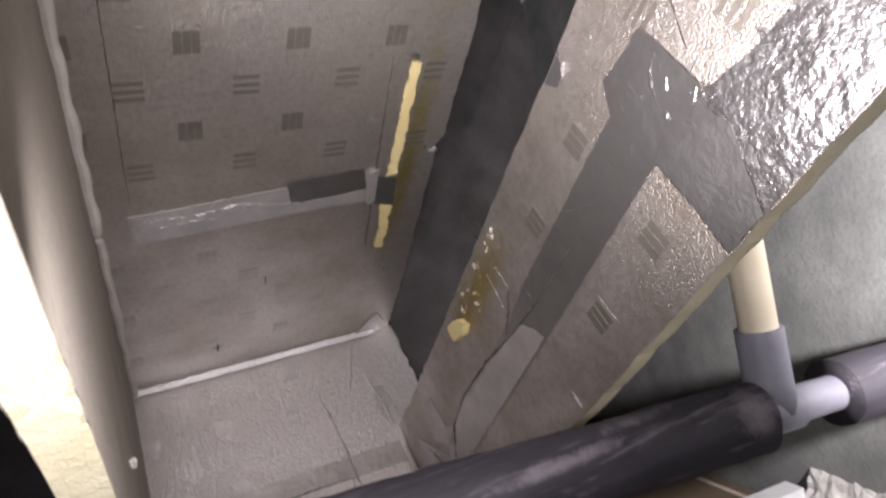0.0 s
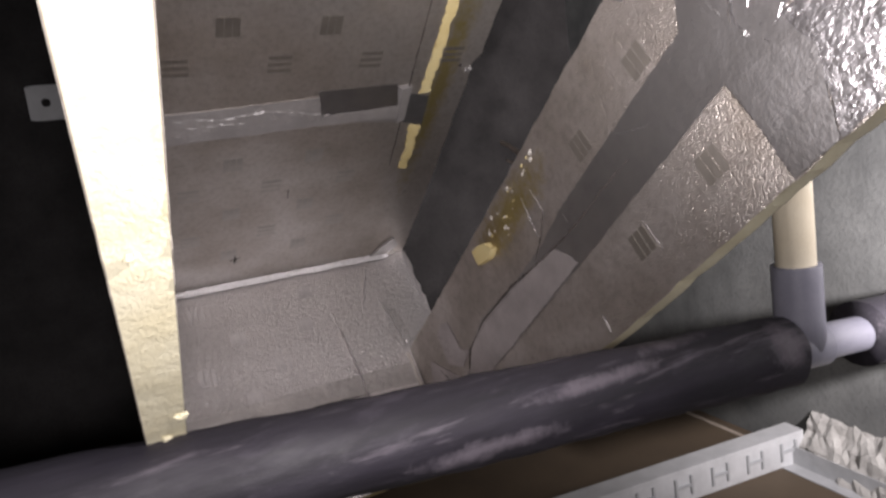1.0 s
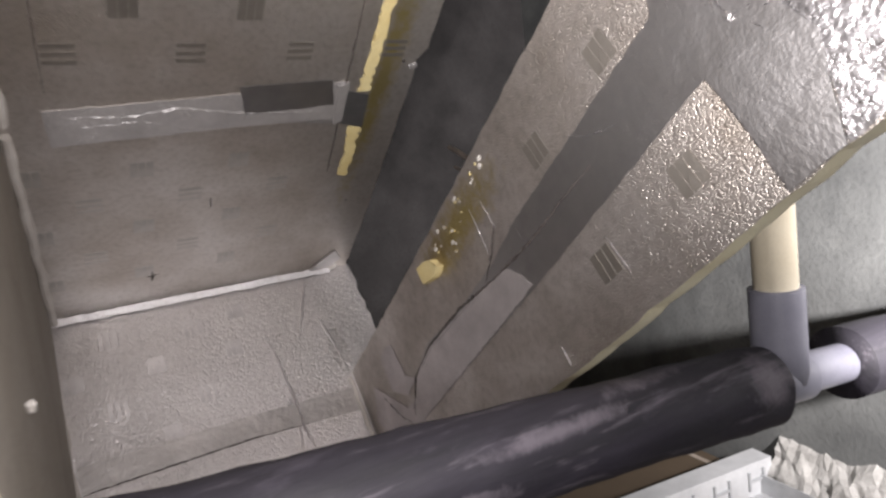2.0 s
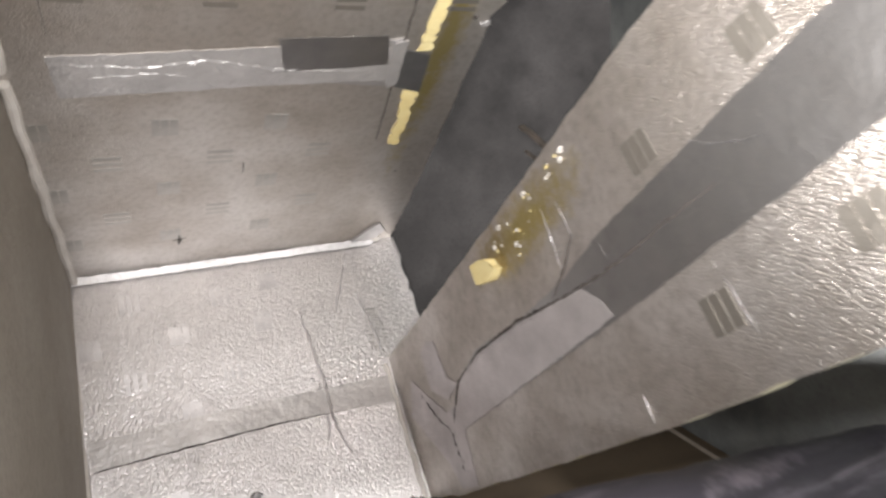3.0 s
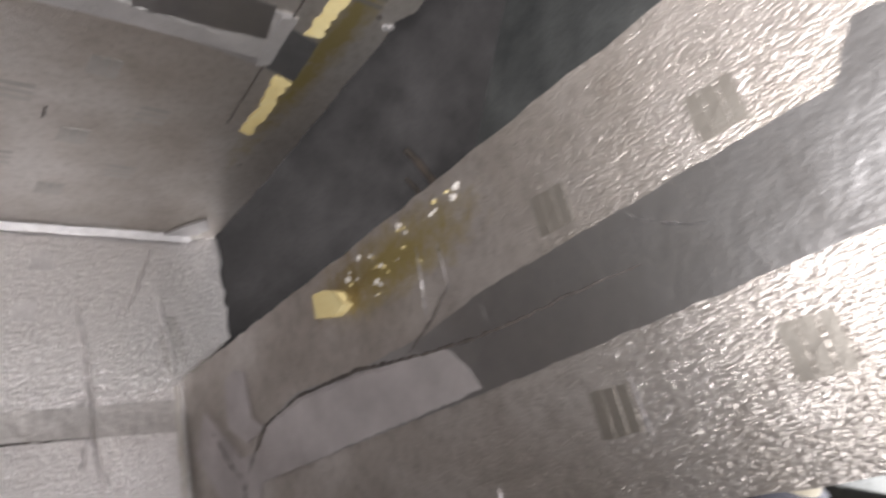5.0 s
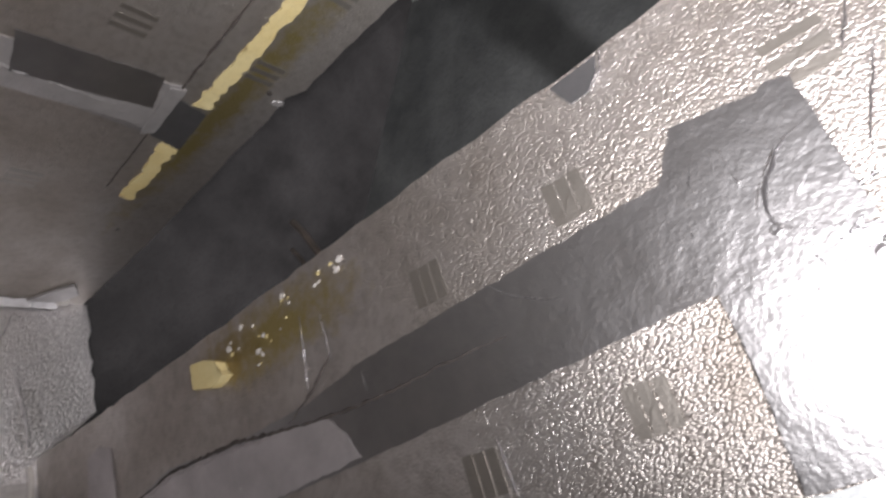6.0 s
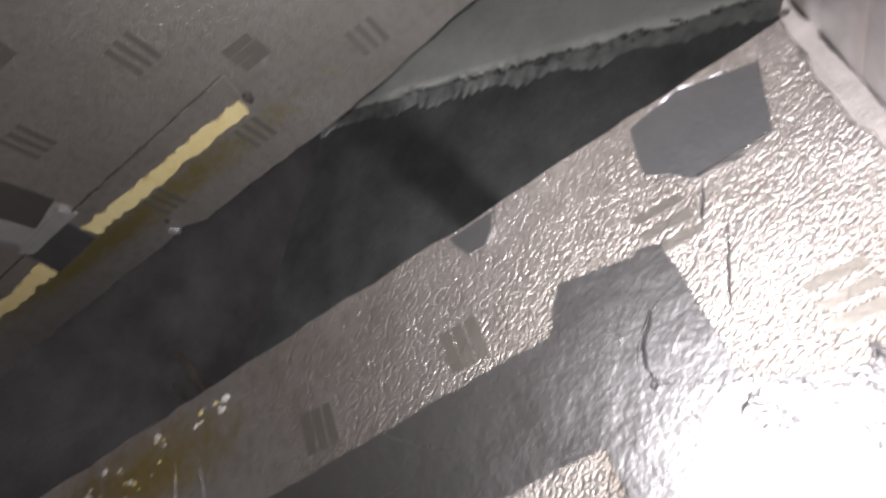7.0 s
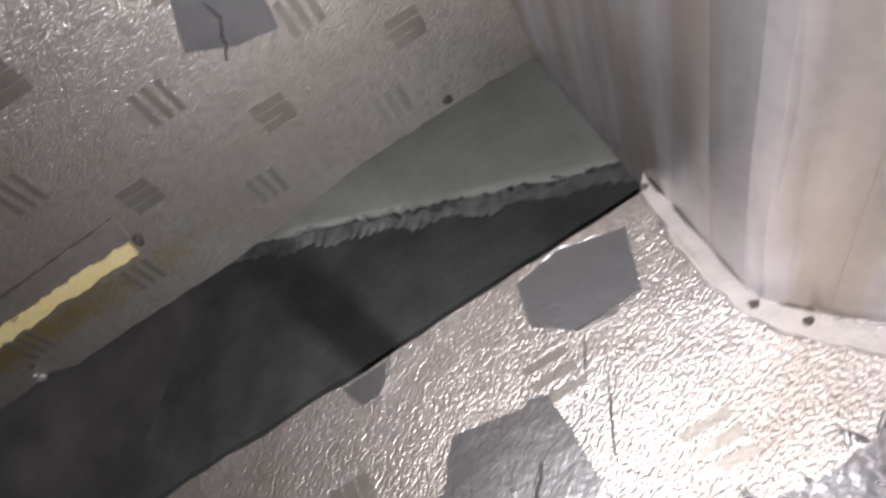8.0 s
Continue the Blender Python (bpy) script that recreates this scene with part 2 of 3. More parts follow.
def ridge(plane, points, width, height, seed=1, wobble=0.0012, step=0.005):
    """A crease or raised fold that wanders along a face."""
    rng = random.Random(seed)
    pts = []
    for a, b in zip(points, points[1:]):
        a, b = Vector(a), Vector(b)
        n = max(1, int((b - a).length / step))
        pts += [a.lerp(b, k / n) for k in range(n)]
    pts.append(Vector(points[-1]))
    bm = bmesh.new()
    rows = []
    for i, p in enumerate(pts):
        d = (pts[min(i + 1, len(pts) - 1)] - pts[max(i - 1, 0)]).normalized()
        side = Vector((-d.y, d.x))
        taper = math.sin(math.pi * (0.08 + 0.84 * i / max(1, len(pts) - 1))) ** 0.6
        w = width * taper * rng.uniform(0.6, 1.3)
        h = height * taper * rng.uniform(0.5, 1.3)
        p = p + side * rng.uniform(-wobble, wobble)
        rows.append([bm.verts.new(plane(*(p + side * w * s), hh)) for s, hh in ((-0.5, -0.0004), (-0.1, h), (0.15, h * 0.8), (0.5, -0.0004))])
    for a, b in zip(rows, rows[1:]):
        for k in range(3):
            bm.faces.new((a[k], a[k + 1], b[k + 1], b[k]))
        bm.faces.new((a[3], a[0], b[0], b[3]))
    for r in (rows[0], rows[-1]):
        bm.faces.new(r)
    return bm


def tube(points, radius, sides=20, close=True, lumps=0.0, seed=0):
    bm = bmesh.new()
    pts = [Vector(p) for p in points]
    rows, ref = [], None
    for i, p in enumerate(pts):
        d = (pts[min(i + 1, len(pts) - 1)] - pts[max(i - 1, 0)]).normalized()
        if ref is None:
            ref = d.orthogonal().normalized()
        ref = (ref - d * ref.dot(d)).normalized()
        other = d.cross(ref)
        r = radius[i] if isinstance(radius, (list, tuple)) else radius
        row = []
        for k in range(sides):
            a = 2 * math.pi * k / sides
            q = ref * math.cos(a) + other * math.sin(a)
            bulge = lumps * noise.noise((p + q * radius_of(radius, i)) * 38 + Vector((seed, 0, 0))) if lumps else 0
            row.append(bm.verts.new(p + q * (r + bulge)))
        rows.append(row)
    for a, b in zip(rows, rows[1:]):
        for k in range(sides):
            bm.faces.new((a[k], a[(k + 1) % sides], b[(k + 1) % sides], b[k]))
    if close:
        bm.faces.new(rows[0])
        bm.faces.new(rows[-1])
    return bm


def radius_of(radius, i):
    return radius[i] if isinstance(radius, (list, tuple)) else radius


def chunk(plane, u, v, size, seed, flat=0.6):
    """A torn crumb of foam stuck to a face."""
    rng = random.Random(seed)
    bm = bmesh.new()
    bmesh.ops.create_icosphere(bm, subdivisions=2 if size > 0.0045 else 1, radius=1)
    off = Vector((rng.uniform(0, 9), rng.uniform(0, 9), rng.uniform(0, 9)))
    turn = rng.uniform(0, 3)
    for w in bm.verts:
        n = w.co.normalized()
        r = size * (0.75 + 0.5 * noise.noise(n * 1.7 + off) + 0.2 * noise.noise(n * 5 + off))
        a = n.x * math.cos(turn) - n.y * math.sin(turn)
        b = n.x * math.sin(turn) + n.y * math.cos(turn)
        w.co = plane(u + a * r, v + b * r * 0.8, size * flat * 0.6 + n.z * r * flat)
    return bm


# ---- emboss marks: solid squares and triple bars pressed into the facing ----
def marks(plane, where, bars, mat, parent, turn, seed):
    """Marks share one mesh for each kind; each is placed by its own offset."""
    rng = random.Random(seed)
    flat = {on_top: lambda u, v, h: Vector((u, v, -h)), on_end: lambda u, v, h: Vector((u, -h, v)), on_side: lambda u, v, h: Vector((-h, u, v))}[plane]
    bm = bmesh.new()
    pitch, half, tall, name = (0.009, 0.0025, 0.013, "bar_mark") if bars else (0.008, 0.00365, 0.012, "square_mark")
    for k in (-1, 0, 1):
        o = k * pitch
        b = [(o - half, -tall), (o + half, -tall), (o + half, tall), (o - half, tall)]
        if turn:
            b = [(y, x) for x, y in b]
        low = [bm.verts.new(flat(x, y, -0.001)) for x, y in b]
        top = [bm.verts.new(flat(x * 0.97 + rng.uniform(-0.0003, 0.0003), y * 0.97 + rng.uniform(-0.0005, 0.0005), 0.00025)) for x, y in b]
        bm.faces.new(top)
        for i in range(4):
            bm.faces.new((low[i], low[(i + 1) % 4], top[(i + 1) % 4], top[i]))
    first = None
    for u, v in where:
        if first is None:
            first = part(name, bm, mat, parent)
            ob = first
        else:
            ob = new(name, first.data)
            ob.parent = parent
        ob.location = plane(u + rng.uniform(-0.001, 0.001), v + rng.uniform(-0.001, 0.001), 0)


# ---- the room: concrete walls, slab and the back of the suspended ceiling ----
ROOM = Matrix.Translation((0.8, 1.9, 0)) @ pose(0, 0, 0, 0, 0, -6)
EAST, NORTH, WEST, SOUTH, SLAB = 0.0, 0.485, -1.9, -1.7, 1.36


def structure(name, bm, mat, label, category, m=ROOM):
    ob = part(name, bm, mat, None)
    ob.matrix_basis = m
    return tagged(ob, label, category, kind="structure")


structure("floor_board", box(WEST, EAST, SOUTH, NORTH, -0.0125, 0), BOARD, "brown paper back of the suspended ceiling boards", "ceiling board")
structure("ceiling", box(WEST - 0.2, EAST + 0.25, SOUTH - 0.2, NORTH + 0.2, SLAB, SLAB + 0.18), CONCRETE_UP, "grey cast concrete slab over the void", "ceiling")
structure("wall_north", box(WEST - 0.2, EAST + 0.25, NORTH, NORTH + 0.2, -0.2, SLAB), DARK_WALL, "dark concrete end wall, dimmed in its colour", "wall")
# west and south walls are out of view, added to close the void
structure("wall_west", box(WEST - 0.2, WEST, SOUTH, NORTH, -0.2, SLAB), DARK_WALL, "unseen dark concrete wall closing the west side", "wall")
structure("wall_south", box(WEST - 0.2, EAST + 0.25, SOUTH - 0.2, SOUTH, -0.2, SLAB), DARK_WALL, "unseen dark concrete wall closing the south side", "wall")


def joint_z(y):
    """The cold joint falls slightly along the wall."""
    return 1.02 - 0.13 * y


def wall_face(upper, lean, rough, depth, seed):
    """A cast wall face with shallow waves, thick behind, above or below the joint."""
    bm = bmesh.new()
    ny, nz = 110, 18 if upper else 60
    grid = []
    for j in range(nz + 1):
        row = []
        for i in range(ny + 1):
            y = SOUTH - 0.1 + (NORTH - SOUTH + 0.2) * i / ny
            a, b = (joint_z(y) + 0.004 * noise.noise(Vector((y * 40, 2, 0))), SLAB + 0.1) if upper else (-0.2, joint_z(y) + 0.06)
            z = a + (b - a) * j / nz
            w = rough * noise.noise(Vector((y * 4, z * 6, seed))) + rough * 0.4 * noise.noise(Vector((y * 19, z * 25, seed)))
            row.append(bm.verts.new((EAST + lean + w, y, z)))
        grid.append(row)
    for a, b in zip(grid, grid[1:]):
        for i in range(ny):
            bm.faces.new((a[i], a[i + 1], b[i + 1], b[i]))
    rim = grid[0] + [r[-1] for r in grid[1:]] + grid[-1][-2::-1] + [r[0] for r in grid[-2:0:-1]]
    back = [bm.verts.new((EAST + depth, v.co.y, v.co.z)) for v in rim]
    n = len(rim)
    for i in range(n):
        bm.faces.new((rim[i], rim[(i + 1) % n], back[(i + 1) % n], back[i]))
    bm.faces.new(back)
    return bm


def smooth_face(ob):
    """Shades the open face of a cast wall smoothly and leaves its cut sides flat."""
    ob.data.polygons.foreach_set("use_smooth", [abs(f.normal.x) > 0.8 for f in ob.data.polygons])
    return ob


smooth_face(structure("wall_east", wall_face(False, 0.0055, 0.003, 0.2, 1), CONCRETE, "grey concrete side wall below a cold joint", "wall"))
smooth_face(structure("wall_east_upper", wall_face(True, 0.0, 0.002, 0.21, 7), CONCRETE_UP, "pale concrete band poured above the cold joint", "wall"))


def cold_joint():
    """Broken lip of grout along the joint, with drips running down."""
    bm = bmesh.new()
    n = 420
    rows = []
    for i in range(n + 1):
        y = SOUTH + 0.6 + (NORTH - SOUTH - 0.6) * i / n
        a = noise.noise(Vector((y * 30, 1, 0)))
        b = noise.noise(Vector((y * 90, 7, 0)))
        out = 0.0006 + 0.001 * a + 0.0015 * b
        zc = joint_z(y) + 0.008 * noise.noise(Vector((y * 17, 3, 0))) + 0.004 * b
        drop = 0.004 + 0.012 * abs(noise.noise(Vector((y * 60, 9, 0)))) + 0.07 * max(0.0, noise.noise(Vector((y * 11, 4, 0)))) * (0.5 + abs(noise.noise(Vector((y * 70, 6, 0)))))
        line = ((0.03, 0.014), (0.003, 0.01), (-0.002 - max(0.0, out), 0.0), (0.0005, -0.01), (0.002, -0.5 * drop - 0.011), (0.0042, -drop - 0.014), (0.03, -drop - 0.016))
        rows.append([bm.verts.new((EAST + x, y, zc + z)) for x, z in line])
    for a, b in zip(rows, rows[1:]):
        for k in range(6):
            bm.faces.new((a[k], a[k + 1], b[k + 1], b[k]))
        bm.faces.new((a[6], a[0], b[0], b[6]))
    bm.faces.new(rows[0])
    bm.faces.new(rows[-1])
    return bm


def joint_voids():
    """Honeycombed cavities along the joint: dark chips whose colour stands for their shade."""
    bm = bmesh.new()
    rng = random.Random(8)
    for k in range(64):
        y = rng.uniform(-0.3, 0.2)
        z = joint_z(y) + rng.uniform(-0.008, 0.006)
        ln, ht = rng.uniform(0.004, 0.016), rng.uniform(0.0004, 0.0012)
        pts = []
        for q in range(10):
            a = 2 * math.pi * q / 10
            r = rng.uniform(0.35, 1.25)
            pts.append((y + ln * r * math.cos(a) * 0.5, z + ht * r * math.sin(a) + rng.choice((0.05, 0.2, 0.35)) * 0.5 * ln * r * math.cos(a)))
        front = [bm.verts.new((EAST - 0.0045 + rng.uniform(0, 0.002), a, b)) for a, b in pts]
        back = [bm.verts.new((EAST + 0.008, a, b)) for a, b in pts]
        bm.faces.new(front)
        for q in range(10):
            bm.faces.new((front[q], front[(q + 1) % 10], back[(q + 1) % 10], back[q]))
    return bm


tagged(structure("trim_joint_voids", joint_voids(), CREVICE, "dark honeycombed voids along the cold joint", "concrete voids"), kind="structure")
structure("trim_grout_lip", cold_joint(), GROUT, "ragged lip of grout along the cold joint", "concrete joint")

# mortar spilt at the foot of the side wall
mortar = bmesh.new()
rows = []
for i in range(121):
    y = -1.1 + 1.08 * i / 120
    h = 0.078 + 0.02 * noise.noise(Vector((y * 16, 0, 4)))
    d = 0.04 + 0.018 * noise.noise(Vector((y * 11, 5, 0)))
    row = []
    for k in range(9):
        f = k / 8
        p = Vector((EAST - d * (1 - f) ** 0.7 + 0.02 * f, y, h * f ** 0.8))
        p.x += 0.01 * noise.noise(p * 60)
        p.z = max(0, p.z + 0.008 * noise.noise(p * 45 + Vector((3, 0, 0))) * (k > 0))
        row.append(mortar.verts.new(p))
    rows.append(row)
for a, b in zip(rows, rows[1:]):
    for k in range(8):
        mortar.faces.new((a[k], a[k + 1], b[k + 1], b[k]))
mortar_ob = part("mortar_spill", mortar, MORTAR, None)
mortar_ob.matrix_basis = ROOM
tagged(mortar_ob, "pale rough mortar spilt along the foot of the wall", "mortar", kind="stuff")

# light metal edge angle along the wall, on the board
angle = thing("wall_angle", "thin grey metal angle lying along the concrete wall", "metal angle", ROOM)
part("bottom_leg", box(-0.058, -0.036, -1.2, -0.004, 0.0005, 0.0018), GALV_DARKER, angle)
part("upright_leg", box(-0.0375, -0.036, -1.2, -0.004, 0.002, 0.028), GALV_DARKER, angle)

# board joint on the ceiling back: a paler strip along the wall
strip = thing("board_joint_strip", "narrow pale paper strip on the brown board", "paper strip", ROOM)
part("paper", box(-0.026, -0.018, -0.0, NORTH - 0.005, 0.0003, 0.0013), PAPER, strip)


# galvanised channel with pressed letters of its profile
def channel(start, heading, length):
    m = Matrix.Translation(start) @ pose(0, 0, 0, 0, 0, heading)
    ob = thing("steel_channel", "galvanised steel ceiling channel with pressed H shapes", "steel channel", m)
    part("web", box(-length, 0, -0.0008, 0.0004, 0, 0.046, 0.0003), GALV, ob)
    part("top_flange", box(-length, 0, 0.0004, 0.03, 0.0448, 0.046), GALV, ob)
    part("bottom_flange", box(-length, 0, 0.0004, 0.03, 0, 0.0012), GALV, ob)
    bm = bmesh.new()
    for x0, x1, z0, z1 in ((-0.014, -0.011, -0.013, 0.013), (0.011, 0.014, -0.013, 0.013), (-0.011, 0.011, -0.0016, 0.0016)):
        sub = box(x0, x1, -0.0035, 0.0, z0, z1)
        me = bpy.data.meshes.new("bar")
        sub.to_mesh(me)
        sub.free()
        bm.from_mesh(me)
        bpy.data.meshes.remove(me)
    # darker steel than the web: the relief's shading is put into colour
    first = part("pressed_shape", bm, GALV_DARKER, ob)
    first.location = (-0.03, -0.0007, 0.023)
    for k in range(1, int(length / 0.06)):
        o = new("pressed_shape", first.data)
        o.parent = ob
        o.location = (-0.03 - k * 0.06, -0.0007, 0.023)
    return ob


channel((0.782, 1.881, 0.001), math.degrees(math.atan2(-0.048, 0.309)), 0.9)

# small steel plate with a hole on the end wall
plate = thing("hanger_plate", "small galvanised plate with a round hole on the dark wall", "metal plate", Matrix.Translation((-0.08, 2.46, 0.655)) @ pose(0, 0, 0, 0, 0, -6))
bm = bmesh.new()
ring_o, ring_i = [], []
for k in range(24):
    a = 2 * math.pi * k / 24
    c, s = math.cos(a), math.sin(a)
    f = 0.024 / max(abs(c), abs(s) * 0.024 / 0.026)
    ring_o.append((f * c, f * s))
    ring_i.append((0.0062 * c, 0.0062 * s))
lay = [[bm.verts.new((x, y, z)) for x, z in ring] for y in (0, 0.003) for ring in (ring_o, ring_i)]
for k in range(24):
    n = (k + 1) % 24
    for a, b in ((0, 1), (2, 3), (0, 2), (1, 3)):
        bm.faces.new((lay[a][k], lay[a][n], lay[b][n], lay[b][k]))
part("flat_plate", bm, GALV, plate)
part("spacer", box(-0.02, 0.02, 0.003, 0.05, -0.022, -0.014), GALV, plate)


# ---- ductwork of foil-faced insulation board ----
THICK = 0.023


def board(name, label, plane, points, face_mat, foam_mat, seed, jitter=0.0012):
    """A board: foam core with a thin foil facing on each side."""
    ob = thing(name, label, "insulation panel")
    part("foam_core", sheet(plane, points, -THICK + 0.0006, -0.0006, 0.012, jitter, seed), foam_mat, ob, "cut yellow foam core")
    part("inner_facing", sheet(plane, points, -0.0006, 0.0, 0.012, jitter, seed), face_mat, ob)
    part("outer_facing", sheet(plane, points, -THICK, -THICK + 0.0006, 0.012, jitter, seed), FOIL_DULL, ob)
    return ob


# top board
top = board("duct_board", "dusty embossed foil-faced insulation board of a duct with a yellow slot", on_top,
            [(-0.03, -0.3), (0.375, -0.3), (0.387, 0.135), (0.385, 0.25), (0.389, 0.304), (0.397, 0.36), (0.401, 0.41), (0.402, 0.5), (0.406, 0.555), (0.397, 0.572), (0.4, 0.59), (0.405, 0.68), (0.411, 0.8), (0.414, 0.88), (0.416, 1.0), (-0.03, 1.0)], FOIL, FOAM, 11)
marks(on_top, [(0.002 + 0.102 * i, 0.41 + 0.1 * j) for i in range(4) for j in range(-3, 2) if not (i == 3 and j > 0)], False, MARK, top, False, 5)
marks(on_top, [(0.012 + 0.102 * i, 0.712 + 0.1 * j) for i in range(3) for j in range(3)], False, MARK_FAINT, top, False, 15)
marks(on_top, [(0.063 + 0.102 * i, 0.763 + 0.1 * j) for i in range(3) for j in range(2)], True, MARK_FAINT, top, True, 16)
marks(on_top, [(0.053 + 0.104 * i, 0.458 + 0.099 * j) for i in range(3) for j in range(-3, 2)] + [(0.365, 0.458), (0.365, 0.556), (0.357, 0.345), (0.355, 0.242)], True, MARK, top, True, 6)
top_tape = part("tape_strip", sheet(on_top, [(0.034, 0.62), (0.1, 0.617), (0.2, 0.61), (0.304, 0.601), (0.323, 0.6), (0.325, 0.664), (0.313, 0.655), (0.2, 0.658), (0.1, 0.664), (0.037, 0.667)], 0.0, 0.0006, seed=2), TAPE_STRIP, top, "creased aluminium tape")
part("tape_overlay", sheet(on_top, [(0.205, 0.6), (0.303, 0.596), (0.312, 0.632), (0.215, 0.64)], 0.0006, 0.0011, seed=3), TAPE, top, "smooth dark tape")
for k, (pts, w, h) in enumerate((([(0.04, 0.628), (0.1, 0.634), (0.15, 0.626), (0.2, 0.637), (0.26, 0.64), (0.295, 0.642)], 0.006, 0.003), ([(0.13, 0.617), (0.15, 0.626), (0.165, 0.645)], 0.006, 0.003),
                                ([(0.05, 0.645), (0.11, 0.64), (0.16, 0.65)], 0.004, 0.0018), ([(0.21, 0.613), (0.27, 0.606)], 0.003, 0.0015))):
    part("crease", ridge(on_top, pts, w * 1.5, h * 0.55, 20 + k), TAPE_STRIP, top_tape)
part("seam_line", ridge(on_top, [(0.041, 0.12), (0.04, 0.438), (0.039, 0.6)], 0.0016, 0.0007, 31, 0.0004), CREVICE, top)
part("nail_hole", ridge(on_top, [(0.124, 0.915), (0.125, 0.927), (0.124, 0.94)], 0.005, 0.0008, 33), CREVICE, top)
part("nail_hole", ridge(on_top, [(0.116, 0.928), (0.132, 0.926)], 0.003, 0.0007, 34), CREVICE, top)
part("slit", ridge(on_top, [(0.19, 0.775), (0.189, 0.795)], 0.002, 0.0006, 35), CREVICE, top)
part("scrap_of_tape", sheet(on_top, [(0.21, 0.31), (0.222, 0.268), (0.262, 0.275), (0.258, 0.3), (0.245, 0.326)], 0, 0.0007, seed=36), TAPE_DARK, top, "loose scrap of aluminium tape")
part("fold", ridge(on_top, [(0.225, 0.3), (0.24, 0.298), (0.262, 0.31)], 0.004, 0.003, 37), TAPE_WRINKLED, top)
# the slot: lifted facing, yellow foam and glue stain
part("slot_lip", sheet(on_top, [(0.311, 0.434), (0.332, 0.44), (0.337, 0.62), (0.344, 0.758), (0.331, 0.755), (0.32, 0.6)], 0, 0.0016, seed=38), FOIL, top, "lifted edge of the facing")
part("foam_strip", sheet(on_top, [(0.333, 0.443), (0.346, 0.446), (0.347, 0.52), (0.35, 0.613), (0.335, 0.614), (0.337, 0.56), (0.333, 0.5)], 0, 0.002, 0.005, 0.0024, 39), FOAM, top, "exposed yellow foam")
part("foam_strip", sheet(on_top, [(0.338, 0.668), (0.355, 0.672), (0.358, 0.761), (0.345, 0.758), (0.346, 0.72)], 0, 0.002, 0.005, 0.0024, 40), FOAM, top, "exposed yellow foam")
part("slot_patch", sheet(on_top, [(0.323, 0.612), (0.351, 0.619), (0.356, 0.671), (0.325, 0.662)], 0.0018, 0.0025, seed=41), TAPE_DARK, top, "dark tape patch")
part("slot_fold", sheet(on_top, [(0.311, 0.604), (0.323, 0.6), (0.327, 0.658), (0.318, 0.664)], 0.0016, 0.0026, seed=141), TAPE_STRIP, top, "pale folded tape edge")
# dark raised line standing for the shade along the slot's left edge
part("slot_shade_line", ridge(on_top, [(0.31, 0.436), (0.315, 0.52), (0.3195, 0.6), (0.3255, 0.68), (0.33, 0.752)], 0.0018, 0.0018, 142, 0.0004), CREVICE, top)
part("torn_tip", chunk(on_top, 0.336, 0.437, 0.006, 43, 0.5), CREVICE, top)
part("torn_nick", chunk(on_top, 0.395, 0.579, 0.007, 44, 0.25), TAPE_STRIP, top)
part("torn_nick", chunk(on_top, 0.381, 0.572, 0.004, 45, 0.5), CREVICE, top)
part("pinhole", chunk(on_top, 0.378, 0.206, 0.0062, 46, 0.25), CREVICE, top)
part("pinhole", chunk(on_top, 0.372, 0.818, 0.0025, 47, 0.3), CREVICE, top)
part("loose_flap", sheet(on_top, [(0.352, 0.992), (0.362, 0.975), (0.384, 0.945), (0.398, 0.968), (0.39, 0.985), (0.375, 0.993)], 0.0005, 0.0035, 0.006, 0.0012, 93), TAPE_STRIP, top, "loose torn tape flap")
part("glue_spot", chunk(on_top, 0.39, 0.992, 0.012, 48, 0.35), SEALANT, top, "torn pale tape corner")
part("glue_spot", chunk(on_top, 0.372, 0.99, 0.009, 49, 0.3), SEALANT, top)

# end board, facing the camera
end = board("duct_board", "bright embossed foil-faced end board of the duct with a taped seam", on_end,
            [(-0.016, 2.235), (0.02, 2.228), (0.13, 2.236), (0.231, 2.231), (0.3, 2.236), (0.36, 2.236), (0.36, 2.41), (0.39, 2.44), (0.422, 2.467), (0.42, 2.6), (-0.016, 2.6)], FOIL_END, FOAM, 12, 0.0025)
marks(on_end, [(0.06, 2.559), (0.055, 2.457), (0.162, 2.45), (0.232, 2.269), (0.132, 2.27), (0.165, 2.55)], True, MARK_BRIGHT, end, False, 7)
marks(on_end, [(0.11, 2.506), (0.012, 2.506), (0.21, 2.503), (0.08, 2.313), (0.225, 2.56), (0.11, 2.41)], False, MARK_BRIGHT, end, False, 8)
seam_tape = part("seam_tape", sheet(on_end, [(0.0, 2.37), (0.1, 2.371), (0.208, 2.372), (0.355, 2.362), (0.355, 2.398), (0.2, 2.402), (0.0, 2.402)], 0, 0.0005, seed=50), TAPE_STRIP, end, "matt tape over the seam")
part("seam_gap", ridge(on_end, [(0.0, 2.3685), (0.098, 2.3705), (0.2, 2.3715), (0.29, 2.367)], 0.0035, 0.0009, 51, 0.0005), CREVICE, seam_tape)
for k, (pts, w, h) in enumerate((([(0.256, 2.512), (0.264, 2.452), (0.267, 2.391), (0.268, 2.35), (0.279, 2.314)], 0.004, 0.0022), ([(0.339, 2.581), (0.318, 2.53), (0.306, 2.498)], 0.0035, 0.0016),
                                ([(0.262, 2.37), (0.255, 2.335)], 0.003, 0.0015), ([(0.34, 2.52), (0.352, 2.45), (0.35, 2.425)], 0.004, 0.0016))):
    part("crease", ridge(on_end, pts, w * 1.3, h * 1.7, 52 + k), FOIL_END, end)
